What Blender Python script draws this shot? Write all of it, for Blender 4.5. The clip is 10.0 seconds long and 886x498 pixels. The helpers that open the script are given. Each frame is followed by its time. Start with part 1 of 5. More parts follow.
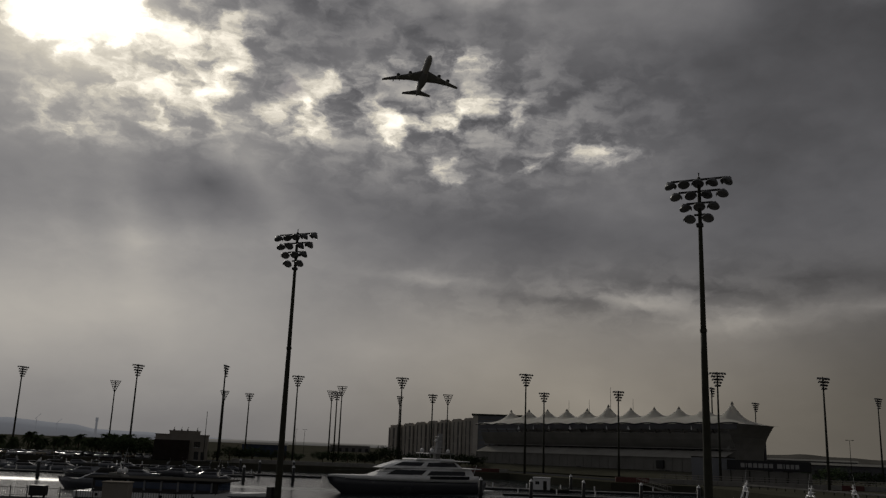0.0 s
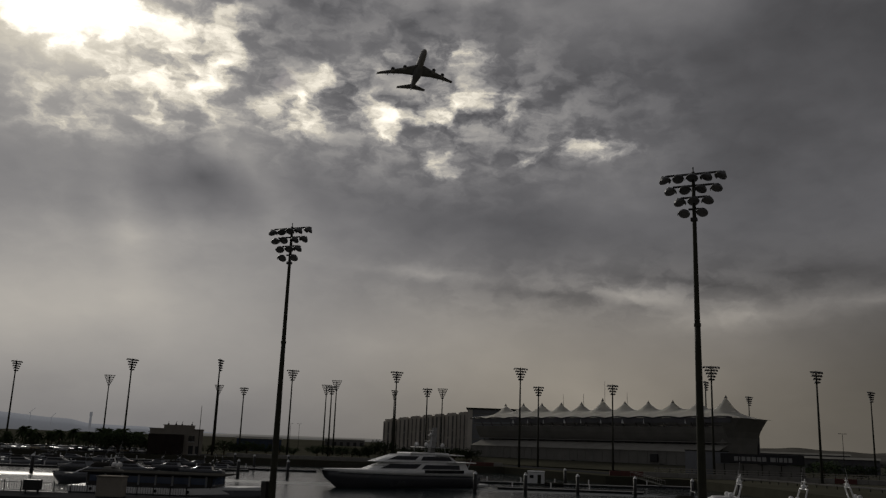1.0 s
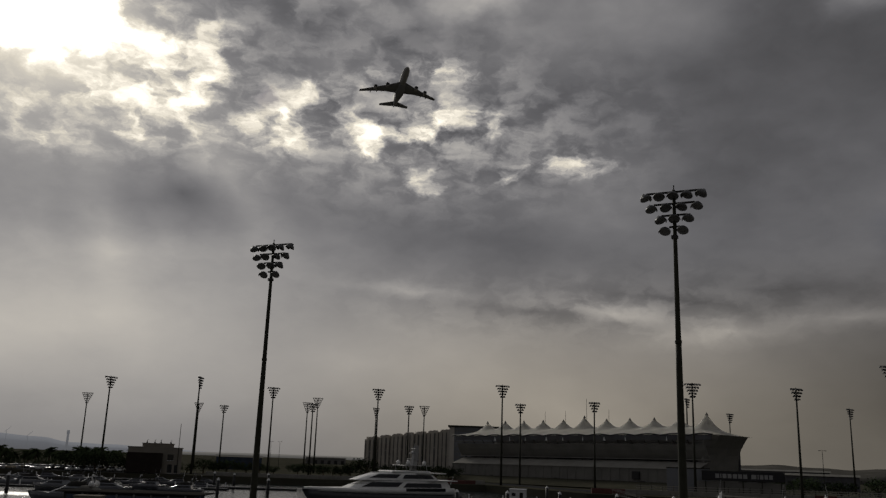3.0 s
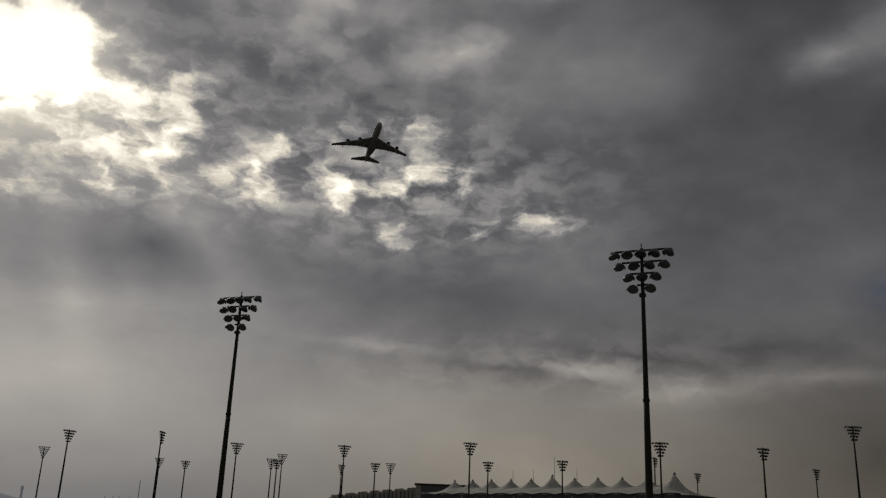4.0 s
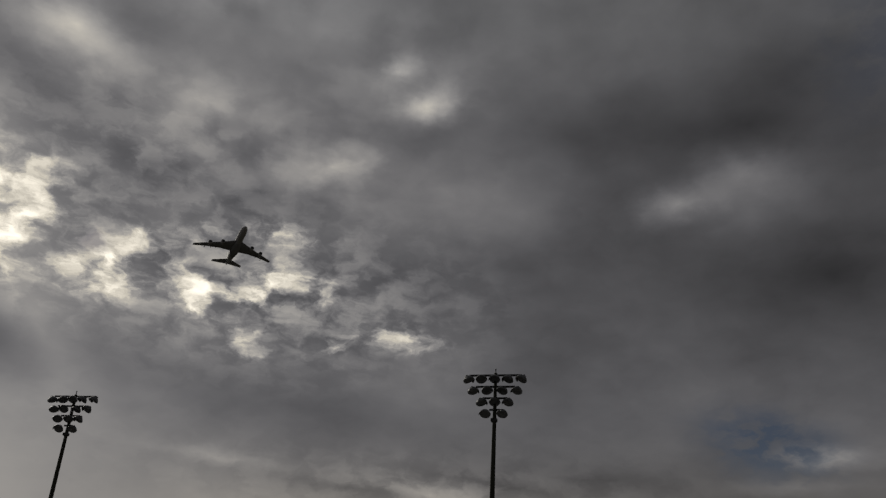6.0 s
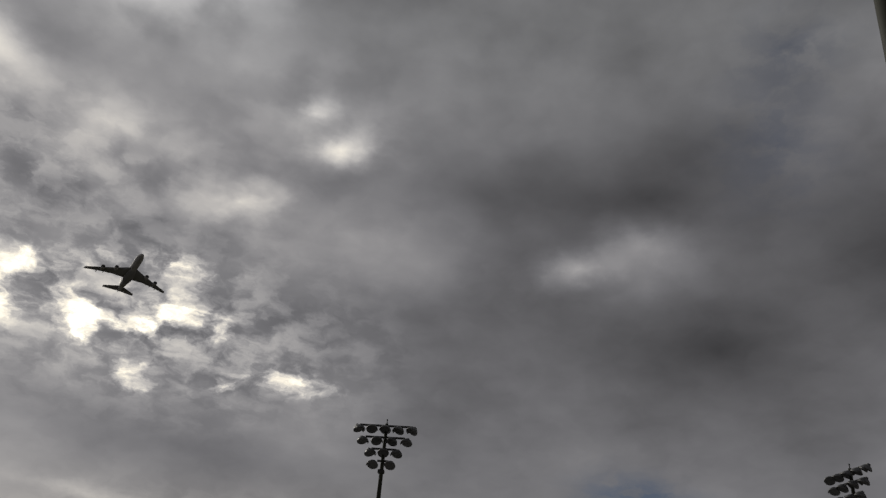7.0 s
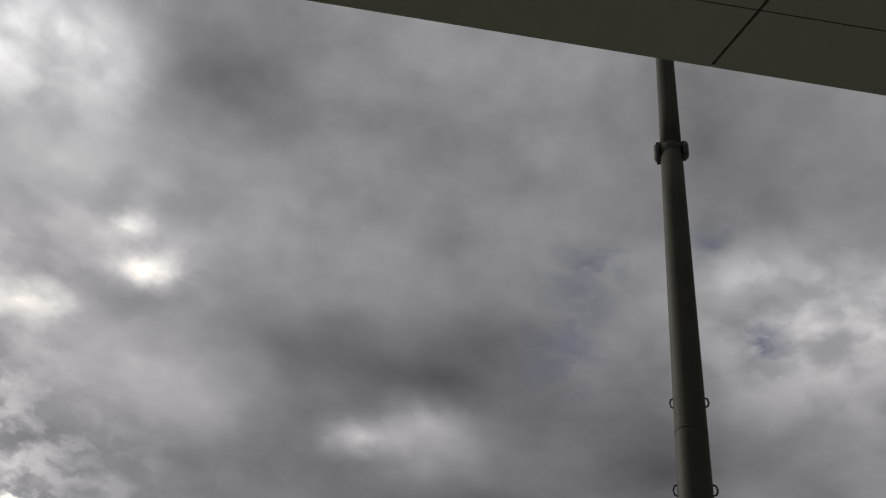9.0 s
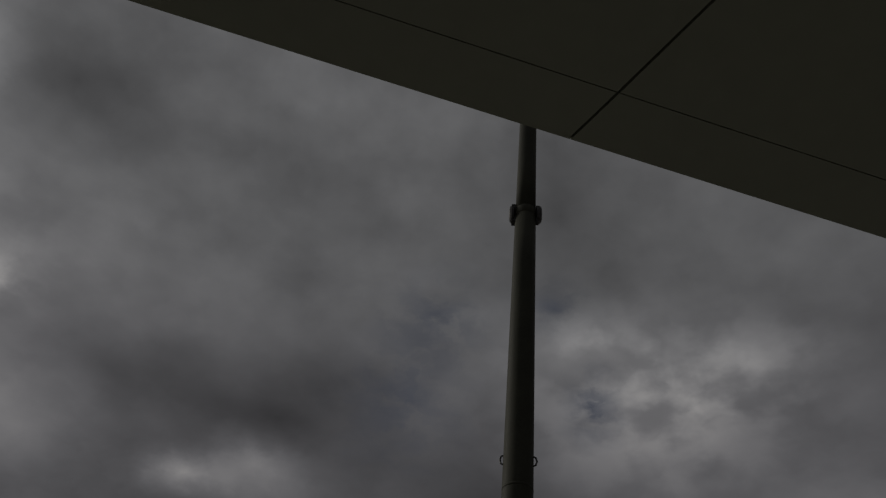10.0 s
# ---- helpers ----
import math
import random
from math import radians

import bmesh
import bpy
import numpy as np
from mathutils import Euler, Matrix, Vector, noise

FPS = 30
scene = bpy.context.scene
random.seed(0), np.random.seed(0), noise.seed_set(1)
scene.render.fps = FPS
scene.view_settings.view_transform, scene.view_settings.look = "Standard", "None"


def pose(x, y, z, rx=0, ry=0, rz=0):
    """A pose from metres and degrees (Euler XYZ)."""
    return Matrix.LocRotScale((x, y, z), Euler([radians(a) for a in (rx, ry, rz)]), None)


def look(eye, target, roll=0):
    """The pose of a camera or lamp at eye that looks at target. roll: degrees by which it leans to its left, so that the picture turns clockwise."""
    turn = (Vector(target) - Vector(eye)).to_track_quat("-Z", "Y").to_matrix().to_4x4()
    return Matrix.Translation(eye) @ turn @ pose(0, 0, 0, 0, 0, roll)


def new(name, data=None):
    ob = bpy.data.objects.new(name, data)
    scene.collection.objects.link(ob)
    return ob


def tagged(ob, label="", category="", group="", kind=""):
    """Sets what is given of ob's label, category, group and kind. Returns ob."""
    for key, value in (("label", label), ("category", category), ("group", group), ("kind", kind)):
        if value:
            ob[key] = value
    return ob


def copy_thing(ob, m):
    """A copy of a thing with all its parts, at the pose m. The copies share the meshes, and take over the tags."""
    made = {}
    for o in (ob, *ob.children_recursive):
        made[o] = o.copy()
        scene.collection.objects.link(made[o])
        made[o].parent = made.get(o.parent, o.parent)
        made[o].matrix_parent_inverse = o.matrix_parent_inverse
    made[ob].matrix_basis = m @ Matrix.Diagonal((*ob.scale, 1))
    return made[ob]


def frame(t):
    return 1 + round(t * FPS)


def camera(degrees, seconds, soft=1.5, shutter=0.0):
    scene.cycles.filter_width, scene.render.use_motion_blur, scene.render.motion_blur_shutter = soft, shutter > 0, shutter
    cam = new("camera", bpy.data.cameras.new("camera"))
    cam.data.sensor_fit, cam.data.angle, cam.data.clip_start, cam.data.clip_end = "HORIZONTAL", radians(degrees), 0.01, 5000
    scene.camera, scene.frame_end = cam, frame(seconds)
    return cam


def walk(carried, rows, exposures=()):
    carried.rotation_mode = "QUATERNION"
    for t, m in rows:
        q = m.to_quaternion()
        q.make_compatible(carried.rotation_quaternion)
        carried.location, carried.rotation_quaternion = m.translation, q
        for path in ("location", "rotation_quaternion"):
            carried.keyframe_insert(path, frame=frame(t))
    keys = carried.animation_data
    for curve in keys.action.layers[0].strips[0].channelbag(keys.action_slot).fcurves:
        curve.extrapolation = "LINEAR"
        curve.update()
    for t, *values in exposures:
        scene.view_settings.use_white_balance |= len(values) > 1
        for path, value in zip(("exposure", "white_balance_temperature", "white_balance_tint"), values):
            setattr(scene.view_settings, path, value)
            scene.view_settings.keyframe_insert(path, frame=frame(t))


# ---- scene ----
cam = camera(54.33, 10.0, soft=1.3)
EYE = 9.0
ROWS = [(0, -0.49, 13.0, -2.11), (0.5, -0.72, 12.87, -2.2), (1, -0.84, 12.63, -2.04), (1.5, -1.19, 12.35, -1.74),
        (2, -1.63, 12.39, -1.8), (3.5, -2.63, 15.4, -2.01), (4, -4.19, 17.52, -2.18), (4.5, -6.63, 19.87, -2.76),
        (5, -9.17, 22.34, -3.03), (6.5, -17.97, 27.18, -3.63), (7, -22.39, 29.45, -4.57), (7.5, -26.73, 33.01, -5.48),
        (8, -30.67, 36.46, -6.17), (8.5, -34.73, 39.11, -6.49), (9, -39.6, 41.72, -6.43), (9.5, -44.97, 43.82, -5.9),
        (10, -50.98, 45.7, -4.17)]
EXPOSURE = [(0, -0.1), (1, -0.08), (1.5, -0.05), (2, 0.15), (3.5, 0.05), (4, -0.1), (4.5, -0.3), (5, -0.48), (6.5, 0.2), (7, 0.6), (7.5, 0.86), (8, 1.03),
            (8.5, 1.12), (9, 1.22), (9.3, 0.98), (9.5, 0.72), (9.8, 0.15), (10, -0.1)]
SWAY = {7: -0.02, 7.5: -0.04, 8: -0.035, 8.5: -0.018}      # the arm sways a few centimetres sideways
walk(cam, [(t, pose(0.0005 * t + 0.6 * SWAY.get(t, 0.0), -0.8 * SWAY.get(t, 0.0), EYE, 90 + p, r, y)) for t, y, p, r in ROWS], EXPOSURE)

# ---- sky and sun ----
SUN_AZ, SUN_EL = -25.0, 25.6
world = bpy.data.worlds.new("sky")
scene.world = world
world.use_nodes = True
wt = world.node_tree
wt.nodes.clear()


def wnode(kind):
    return wt.nodes.new(kind)


def plug(socket, value):
    if isinstance(value, bpy.types.NodeSocket):
        wt.links.new(value, socket)
    else:
        socket.default_value = value


def wmath(op, a, b=0.0, c=0.0, clamp=False):
    n = wnode("ShaderNodeMath")
    n.operation, n.use_clamp = op, clamp
    for i, v in enumerate((a, b, c)):
        plug(n.inputs[i], v)
    return n.outputs[0]


def wvec(op, a, b=(0, 0, 0)):
    n = wnode("ShaderNodeVectorMath")
    n.operation = op
    plug(n.inputs[0], a)
    plug(n.inputs[1], b)
    return n.outputs[0]


def wrange(v, a, b, c, d, smooth=True):
    n = wnode("ShaderNodeMapRange")
    n.interpolation_type = "SMOOTHSTEP" if smooth else "LINEAR"
    for i, x in enumerate((v, a, b, c, d)):
        plug(n.inputs[i], x)
    return n.outputs[0]


def wnoise(v, scale, detail=4.0, rough=0.5, out=0, dist=0.0):
    n = wnode("ShaderNodeTexNoise")
    plug(n.inputs["Vector"], v)
    n.inputs["Scale"].default_value, n.inputs["Detail"].default_value = scale, detail
    n.inputs["Roughness"].default_value, n.inputs["Distortion"].default_value = rough, dist
    return n.outputs[out]


def wmix(f, a, b, mode="MIX"):
    n = wnode("ShaderNodeMix")
    n.data_type, n.blend_type = "RGBA", mode
    plug(n.inputs[0], f)
    plug(n.inputs[6], a)
    plug(n.inputs[7], b)
    return n.outputs[2]


def clouds(v, rows):
    """The sum of soft patches: azimuth, elevation, half width, half height, turn (degrees) and strength."""
    total = 0.0
    for az, el, w, h, turn, k in rows:
        m = wnode("ShaderNodeMapping")
        m.vector_type = "TEXTURE"
        plug(m.inputs[0], v)
        m.inputs[1].default_value, m.inputs[2].default_value = (az, el, 0), (0, 0, radians(turn))
        m.inputs[3].default_value = (w, h, 1)
        g = wnode("ShaderNodeTexGradient")
        g.gradient_type = "QUADRATIC_SPHERE"
        plug(g.inputs[0], m.outputs[0])
        total = wmath("MULTIPLY_ADD", g.outputs[1], k, total)
    return total


toward = wnode("ShaderNodeTexCoord").outputs["Generated"]
split = wnode("ShaderNodeSeparateXYZ")
plug(split.inputs[0], toward)
sx, sy, sz = split.outputs
az = wmath("MULTIPLY", wmath("ARCTAN2", sx, sy), 57.2958)
el = wmath("MULTIPLY", wmath("ARCSINE", sz), 57.2958)
join = wnode("ShaderNodeCombineXYZ")
plug(join.inputs[0], az)
plug(join.inputs[1], el)
flat = join.outputs[0]                       # degrees across and up
squash = wvec("MULTIPLY", flat, (0.75, 1.25, 1.0))   # clouds lie flat: wider than high
wide = wvec("MULTIPLY", wvec("SUBTRACT", wnoise(squash, 0.11, 3, 0.5, 1), (0.5, 0.5, 0.5)), (7, 4, 0))
fine = wvec("MULTIPLY", wvec("SUBTRACT", wnoise(squash, 0.55, 5, 0.6, 1), (0.5, 0.5, 0.5)), (2.6, 1.6, 0))
soft_p = wvec("ADD", flat, wvec("MULTIPLY", wide, (0.6, 0.6, 0)))
puff_p = wvec("ADD", flat, fine)

# thick grey cloud: broad light and dark masses (azimuth, elevation, half width, half height, turn, strength)
LIGHT_MASSES = [(-30, 7, 42, 16, 0, 0.22), (-4, 6, 40, 9, 0, 0.09), (2, 40, 28, 14, 0, 0.055), (19, 28.5, 17, 8, 0, 0.065),
                (11, 3, 17, 8, 0, 0.085), (15, 18, 17, 6, 0, 0.03), (13, 29.5, 13, 6, 0, 0.10), (60, 38, 20, 10, 0, 0.03),
                (16, 24, 22, 10, 0, 0.03), (35, 28, 13, 5.5, 0, 0.045), (8, 24, 12, 5, 0, 0.03), (16, 8, 20, 4.5, 0, 0.018), (-8, 33, 16, 9, 0, 0.06)]
DARK_MASSES = [(-15.8, 16.4, 12, 5.5, 0, -0.11), (3, 14.5, 20, 5.5, -6, -0.06), (19, 25, 22, 14, 0, -0.062), (-9.5, 28, 8, 4.5, 0, -0.06),
               (-18, 31.5, 9, 3.6, -15, -0.06), (24, 33, 20, 10, 10, -0.035), (36, 33, 14, 6, 0, -0.04), (40, 23, 20, 13, 0, -0.06),
               (30, 28, 34, 20, 0, -0.045), (-20, 1, 24, 4, 0, -0.025), (30, 5, 12, 10, 0, -0.055), (51, 32, 11, 14, 0, -0.025), (12, 36, 22, 8, 0, -0.012)]
STREAKS = [(-1, 11, 9, 0.9, -4, 0.09), (13, 9.7, 9, 0.9, -5, 0.10), (7, 9.8, 10, 1.1, -3, -0.06), (20, 8.4, 9, 1.3, 3, 0.10),
           (-20, 12, 14, 2.4, 4, 0.06), (17, 10.6, 8, 0.8, -6, -0.05), (28, 9.2, 9, 1.0, 0, 0.06), (24, 11, 12, 2.0, 0, -0.04)]
# openings that the light breaks through
OPENINGS = [(-19.5, 25, 6.5, 5, 0, 0.62), (-17.5, 21.5, 7, 5, 20, 0.60), (-15, 25.2, 4.0, 3.6, 0, 0.75), (-25.5, 18.8, 9, 3.2, 0, 0.30),
            (-23.5, 21.5, 9, 5, 0, 0.42), (-10.0, 21.0, 5.2, 3.2, 0, 0.85), (-8.0, 23.4, 5.4, 2.2, 10, 0.7), (-4.5, 21.4, 4.4, 1.9, -15, 0.8),
            (-3.5, 19.8, 4.4, 1.5, -10, 0.6), (2.8, 22.3, 6.2, 2.2, -8, 0.85), (-0.5, 21.0, 5.6, 1.3, 6, 0.7), (0, 18.0, 3.0, 1.8, 0, 0.75),
            (10.8, 19.6, 7.0, 1.9, 2, 0.8), (5.7, 18.5, 1.8, 1.1, 0, 0.8), (0.5, 25.3, 9, 1.9, 4, 0.6)]
HIGH_OPENINGS = [(11, 35.0, 4.8, 2.2, 10, 0.36), (8.6, 36.9, 3.4, 1.6, 20, 0.22), (4.2, 30.3, 6.6, 2.6, 10, 0.33), (30, 28.4, 6, 2.2, 8, 0.15), (35, 30, 6, 3.6, 0, 0.10),
                 (-8, 42, 11, 7, 0, 0.36), (-1, 45, 11, 6, 0, 0.3), (13, 37, 9, 5, 0, 0.07), (60, 39.7, 8, 3, 0, 0.09),
                 (68, 35, 15, 7, 0, 0.12), (37.5, 12.3, 5, 1.3, 0, 0.22), (-16, 35, 9, 3.5, -15, 0.35), (-6, 33, 10, 3.5, 0, 0.16),
                 (72, 37, 10, 4, 0, 0.12), (36, 10.6, 6, 1.0, 0, 0.12)]
# thicker and thinner parts of the whole overcast
DEPTH = [(-12, 20, 22, 13, 0, 0.36), (52, 28, 24, 14, 0, -0.56), (10, 48, 24, 14, 0, -0.59), (58, 48, 24, 14, 0, -0.55), (-2, 32, 24, 14, 0, -0.18),
         (4, 8, 24, 14, 0, 0.24), (-20, 8, 16, 9, 0, 0.34), (40, 36, 16, 9, 0, -0.36), (76, 36, 24, 14, 0, -0.41), (10, 24, 16, 9, 0, -0.19),
         (34, 48, 16, 9, 0, -0.32), (-8, 40, 16, 9, 0, -0.30), (22, 40, 16, 9, 0, 0.19), (22, 8, 16, 9, 0, 0.18)]
BLUE = [(-10.9, 22.9, 1.6, 1.2, 20, 1.4), (34.5, 13.2, 7, 3.4, -12, 1.7), (45, 35.5, 9, 8, 0, 0.40), (60, 35.4, 4.0, 4.0, 30, 0.8),
        (57, 42, 6, 3, 0, 0.5), (47, 41, 8, 5, 0, 0.45)]

grain = wnoise(wvec("ADD", squash, wvec("MULTIPLY", fine, (0.35, 0.35, 0))), 0.16, 4, 0.45)
wisps = wnoise(wvec("ADD", squash, fine), 0.5, 5, 0.55)
billow = wnoise(wvec("ADD", squash, fine), 0.46, 8, 0.56)
soft_billow = wnoise(wvec("ADD", squash, wvec("MULTIPLY", fine, (0.4, 0.4, 0))), 0.26, 4, 0.45)
base = wmath("ADD", wrange(az, -5, 25, 0.155, 0.118), wmath("ADD", clouds(soft_p, LIGHT_MASSES), clouds(soft_p, DARK_MASSES)))
base = wmath("ADD", base, clouds(wvec("ADD", flat, wvec("MULTIPLY", fine, (1.2, 0.75, 0))), STREAKS))
# soft lumps, weak in the haze low down, and finer wisps on them
lumps = wmath("MULTIPLY", wmath("SUBTRACT", grain, 0.5), wrange(el, 7, 18, 0.35, 1.0))
thin = wmath("MULTIPLY", wmath("SUBTRACT", wisps, 0.5), wmath("MULTIPLY", wrange(el, 6, 14, 0.12, 0.32), wrange(el, 26, 36, 1.0, 0.5)))
base = wmath("MULTIPLY", base, wmath("ADD", 1.0, wmath("ADD", lumps, thin)))
# heaped cloud round and above the openings
heaps = wmath("MULTIPLY", clouds(flat, [(-10, 29, 26, 9, 0, 1.3), (4, 22, 26, 9, 0, 0.6)]), wrange(billow, 0.38, 0.64, -0.26, 0.30))
base = wmath("MULTIPLY", base, wmath("ADD", 1.0, heaps))
# ragged edges on the low bands of cloud
ragged = wmath("MULTIPLY", clouds(flat, [(14, 10.2, 30, 4.2, 0, 1.0)]), wrange(billow, 0.36, 0.64, -0.30, 0.34))
base = wmath("MULTIPLY", base, wmath("ADD", 1.0, ragged))
base = wmath("MAXIMUM", base, 0.03)
# behind the viewer, out of view, the sky is dimmed to darken facing sides
base = wmath("MULTIPLY", base, wrange(sy, -0.35, 0.35, 0.6, 1.0))
broken = wmath("MULTIPLY", clouds(flat, [(0, 21.6, 22, 8, 0, 0.50), (-18, 23, 14, 8, 0, 0.36)]), wrange(billow, 0.36, 0.70, -0.08, 0.7))
veil = wmath("MULTIPLY", clouds(flat, [(-4, 30, 22, 10, 0, 0.13), (6, 37, 12, 8, 0, 0.07), (64, 36, 20, 10, 0, 0.12)]), wrange(soft_billow, 0.36, 0.66, -0.1, 1.0))
# torn openings: the patch sets where, the billows set the ragged rim
where = clouds(puff_p, OPENINGS)
torn = wmath("ADD", where, wmath("MULTIPLY", wmath("SUBTRACT", billow, 0.5), 2.3))
gap = wmath("MULTIPLY", wmath("POWER", wrange(torn, -0.15, 0.95, 0.0, 1.0), 2.1), wrange(where, 0.0, 0.25, 0.0, 0.64))
gap = wmath("MULTIPLY", gap, wrange(wisps, 0.3, 0.7, 0.72, 1.22))
gap = wmath("ADD", gap, wmath("MULTIPLY", clouds(wvec("ADD", flat, wvec("MULTIPLY", fine, (0.9, 0.7, 0))), HIGH_OPENINGS), wrange(soft_billow, 0.32, 0.66, 0.45, 1.25)))
gap = wmath("ADD", gap, veil)
# light round the sun, and shafts that fan out below it
off = wvec("SUBTRACT", flat, (SUN_AZ, SUN_EL, 0))
osplit = wnode("ShaderNodeSeparateXYZ")
plug(osplit.inputs[0], off)
angle = wmath("ARCTAN2", osplit.outputs[0], wmath("MULTIPLY", osplit.outputs[1], -1.0))
ajoin = wnode("ShaderNodeCombineXYZ")
plug(ajoin.inputs[0], angle)
shaft = wrange(wnoise(ajoin.outputs[0], 2.3, 1, 0.5), 0.35, 0.68, -0.04, 0.14)
shaft = wmath("MULTIPLY", shaft, clouds(flat, [(-19, 14, 17, 13, 0, 1.7)]))
shaft = wmath("ADD", shaft, clouds(flat, [(-12.8, 17.0, 8.5, 3.2, -43, 0.85), (-20.5, 14, 7, 2.8, -72, 0.35)]))
glow = wmath("MULTIPLY", clouds(puff_p, [(-25.5, 26.0, 9, 6.5, 0, 0.9), (-25, 24, 17, 10, 0, 0.34)]), wrange(billow, 0.34, 0.64, 0.65, 1.2))
light = wmath("MULTIPLY", wmath("ADD", wmath("ADD", base, broken), gap), wmath("ADD", 1.0, shaft))
light = wmath("MULTIPLY", light, wmath("MAXIMUM", wmath("ADD", 1.0, clouds(flat, DEPTH)), 0.4))
light = wmath("ADD", light, wmath("ADD", glow, clouds(flat, [(-26, 24, 20, 14, 0, 0.20)])))
# the ragged gap in front of the sun
rift = wmath("ADD", clouds(puff_p, [(-25.4, 26.3, 9.6, 6.6, 12, 1.0)]), wmath("MULTIPLY", wmath("SUBTRACT", billow, 0.5), 0.55))
light = wmath("ADD", light, wmath("MULTIPLY", wrange(rift, 0.20, 0.36, 0.0, 1.0), 0.6))
# colour: blue-grey in the thick cloud, cream where it is thin, warm haze low down
tone = wmix(wrange(light, 0.10, 0.58, 0.0, 1.0, False), (1.0, 0.985, 1.04, 1), (1.08, 1.0, 0.85, 1))
tone = wmix(wmath("MULTIPLY", wrange(el, 2, 15, 0.9, 0.0), wrange(az, -16, 10, 0.22, 1.1)), tone, (1.10, 0.985, 0.82, 1))
tone = wmix(wrange(el, 31, 46, 0.0, 0.8), tone, (0.985, 0.99, 1.015, 1))
shade = wvec("MULTIPLY", tone, wmath("MULTIPLY", light, 1.0))
nishita = wnode("ShaderNodeTexSky")
nishita.sky_type, nishita.sun_disc = "NISHITA", False
nishita.sun_elevation, nishita.sun_rotation = radians(SUN_EL), radians(SUN_AZ)
blue = wmath("MULTIPLY", clouds(puff_p, BLUE), wrange(billow, 0.35, 0.6, 0.3, 1.3), clamp=True)
sky_out = wmix(wmath("MULTIPLY", blue, 0.8), shade, wvec("MULTIPLY", nishita.outputs[0], (0.0165, 0.0165, 0.0185)))
back = wnode("ShaderNodeBackground")
plug(back.inputs[0], sky_out)
back.inputs[1].default_value = 1.0
plug(wnode("ShaderNodeOutputWorld").inputs[0], back.outputs[0])
world.cycles.sampling_method = "MANUAL"
world.cycles.sample_map_resolution = 512

sun = new("sun", bpy.data.lights.new("sun", "SUN"))
sun.data.energy, sun.data.angle, sun.data.color = 1.0, radians(10), (1.0, 0.95, 0.86)
sun_dir = Vector((math.sin(radians(SUN_AZ)) * math.cos(radians(SUN_EL)), math.cos(radians(SUN_AZ)) * math.cos(radians(SUN_EL)), math.sin(radians(SUN_EL))))
sun.matrix_world = look(sun_dir * 100, (0, 0, 0))

# ---- materials ----
def material(name, rgb, rough=0.6, metal=0.0, var=0.2, size=1.0, bump=0.0, wear=None, spec=0.5):
    """Two scales of grain on one base colour; size is the width of the large stains in metres."""
    m = bpy.data.materials.new(name)
    m.use_nodes = True
    t = m.node_tree
    b = t.nodes["Principled BSDF"]
    co = t.nodes.new("ShaderNodeTexCoord")
    n1, n2 = t.nodes.new("ShaderNodeTexNoise"), t.nodes.new("ShaderNodeTexNoise")
    n1.inputs["Scale"].default_value, n1.inputs["Detail"].default_value = 1.0 / size, 5
    n2.inputs["Scale"].default_value, n2.inputs["Detail"].default_value = 14.0 / size, 4
    info = t.nodes.new("ShaderNodeObjectInfo")
    add = t.nodes.new("ShaderNodeMath")
    add.operation = "MULTIPLY_ADD"
    mean = t.nodes.new("ShaderNodeMath")
    mean.operation = "MULTIPLY_ADD"
    for n in (n1, n2):
        t.links.new(co.outputs["Object"], n.inputs["Vector"])
    t.links.new(n2.outputs[0], add.inputs[0])
    add.inputs[1].default_value = 0.4
    t.links.new(n1.outputs[0], add.inputs[2])
    t.links.new(info.outputs["Random"], mean.inputs[0])
    mean.inputs[1].default_value = 0.03
    t.links.new(add.outputs[0], mean.inputs[2])
    ramp = t.nodes.new("ShaderNodeValToRGB")
    ramp.color_ramp.elements[0].position, ramp.color_ramp.elements[1].position = 0.4, 0.98
    lo, hi = [c * (1 - var) for c in rgb], [min(c * (1 + var), 0.95) for c in rgb]
    ramp.color_ramp.elements[0].color, ramp.color_ramp.elements[1].color = (*(wear or lo), 1), (*hi, 1)
    t.links.new(mean.outputs[0], ramp.inputs[0])
    t.links.new(ramp.outputs[0], b.inputs["Base Color"])
    r = t.nodes.new("ShaderNodeMapRange")
    r.inputs[3].default_value, r.inputs[4].default_value = max(rough - 0.1, 0.02), min(rough + 0.12, 1)
    t.links.new(n1.outputs[0], r.inputs[0])
    t.links.new(r.outputs[0], b.inputs["Roughness"])
    b.inputs["Metallic"].default_value = metal
    b.inputs["Specular IOR Level"].default_value = spec if rough < 0.8 else 0.0
    if bump:
        k = t.nodes.new("ShaderNodeBump")
        k.inputs["Strength"].default_value, k.inputs["Distance"].default_value = 0.6, bump
        t.links.new(add.outputs[0], k.inputs["Height"])
        t.links.new(k.outputs[0], b.inputs["Normal"])
    return m


M_STEEL = material("painted_steel", (0.032, 0.033, 0.024), 0.66, 0.0, 0.3, 0.6, 0.0, None, 0.15)
M_DARK = material("dark_metal", (0.03, 0.03, 0.03), 0.5, 0.4, 0.3, 0.3)
M_LAMP = material("lamp_housing", (0.09, 0.092, 0.096), 0.55, 0.0, 0.3, 0.3)
M_SOFFIT = material("soffit_panel", (0.185, 0.195, 0.155), 0.7, 0.0, 0.12, 1.6, 0.0006)
M_JOINT = material("joint", (0.07, 0.07, 0.06), 0.9)
M_CONCRETE = material("concrete", (0.28, 0.27, 0.25), 0.85, 0.0, 0.25, 2.5, 0.004)
M_SAND = material("scrubby_ground", (0.065, 0.063, 0.048), 0.95, 0.0, 0.35, 30, 0.05)
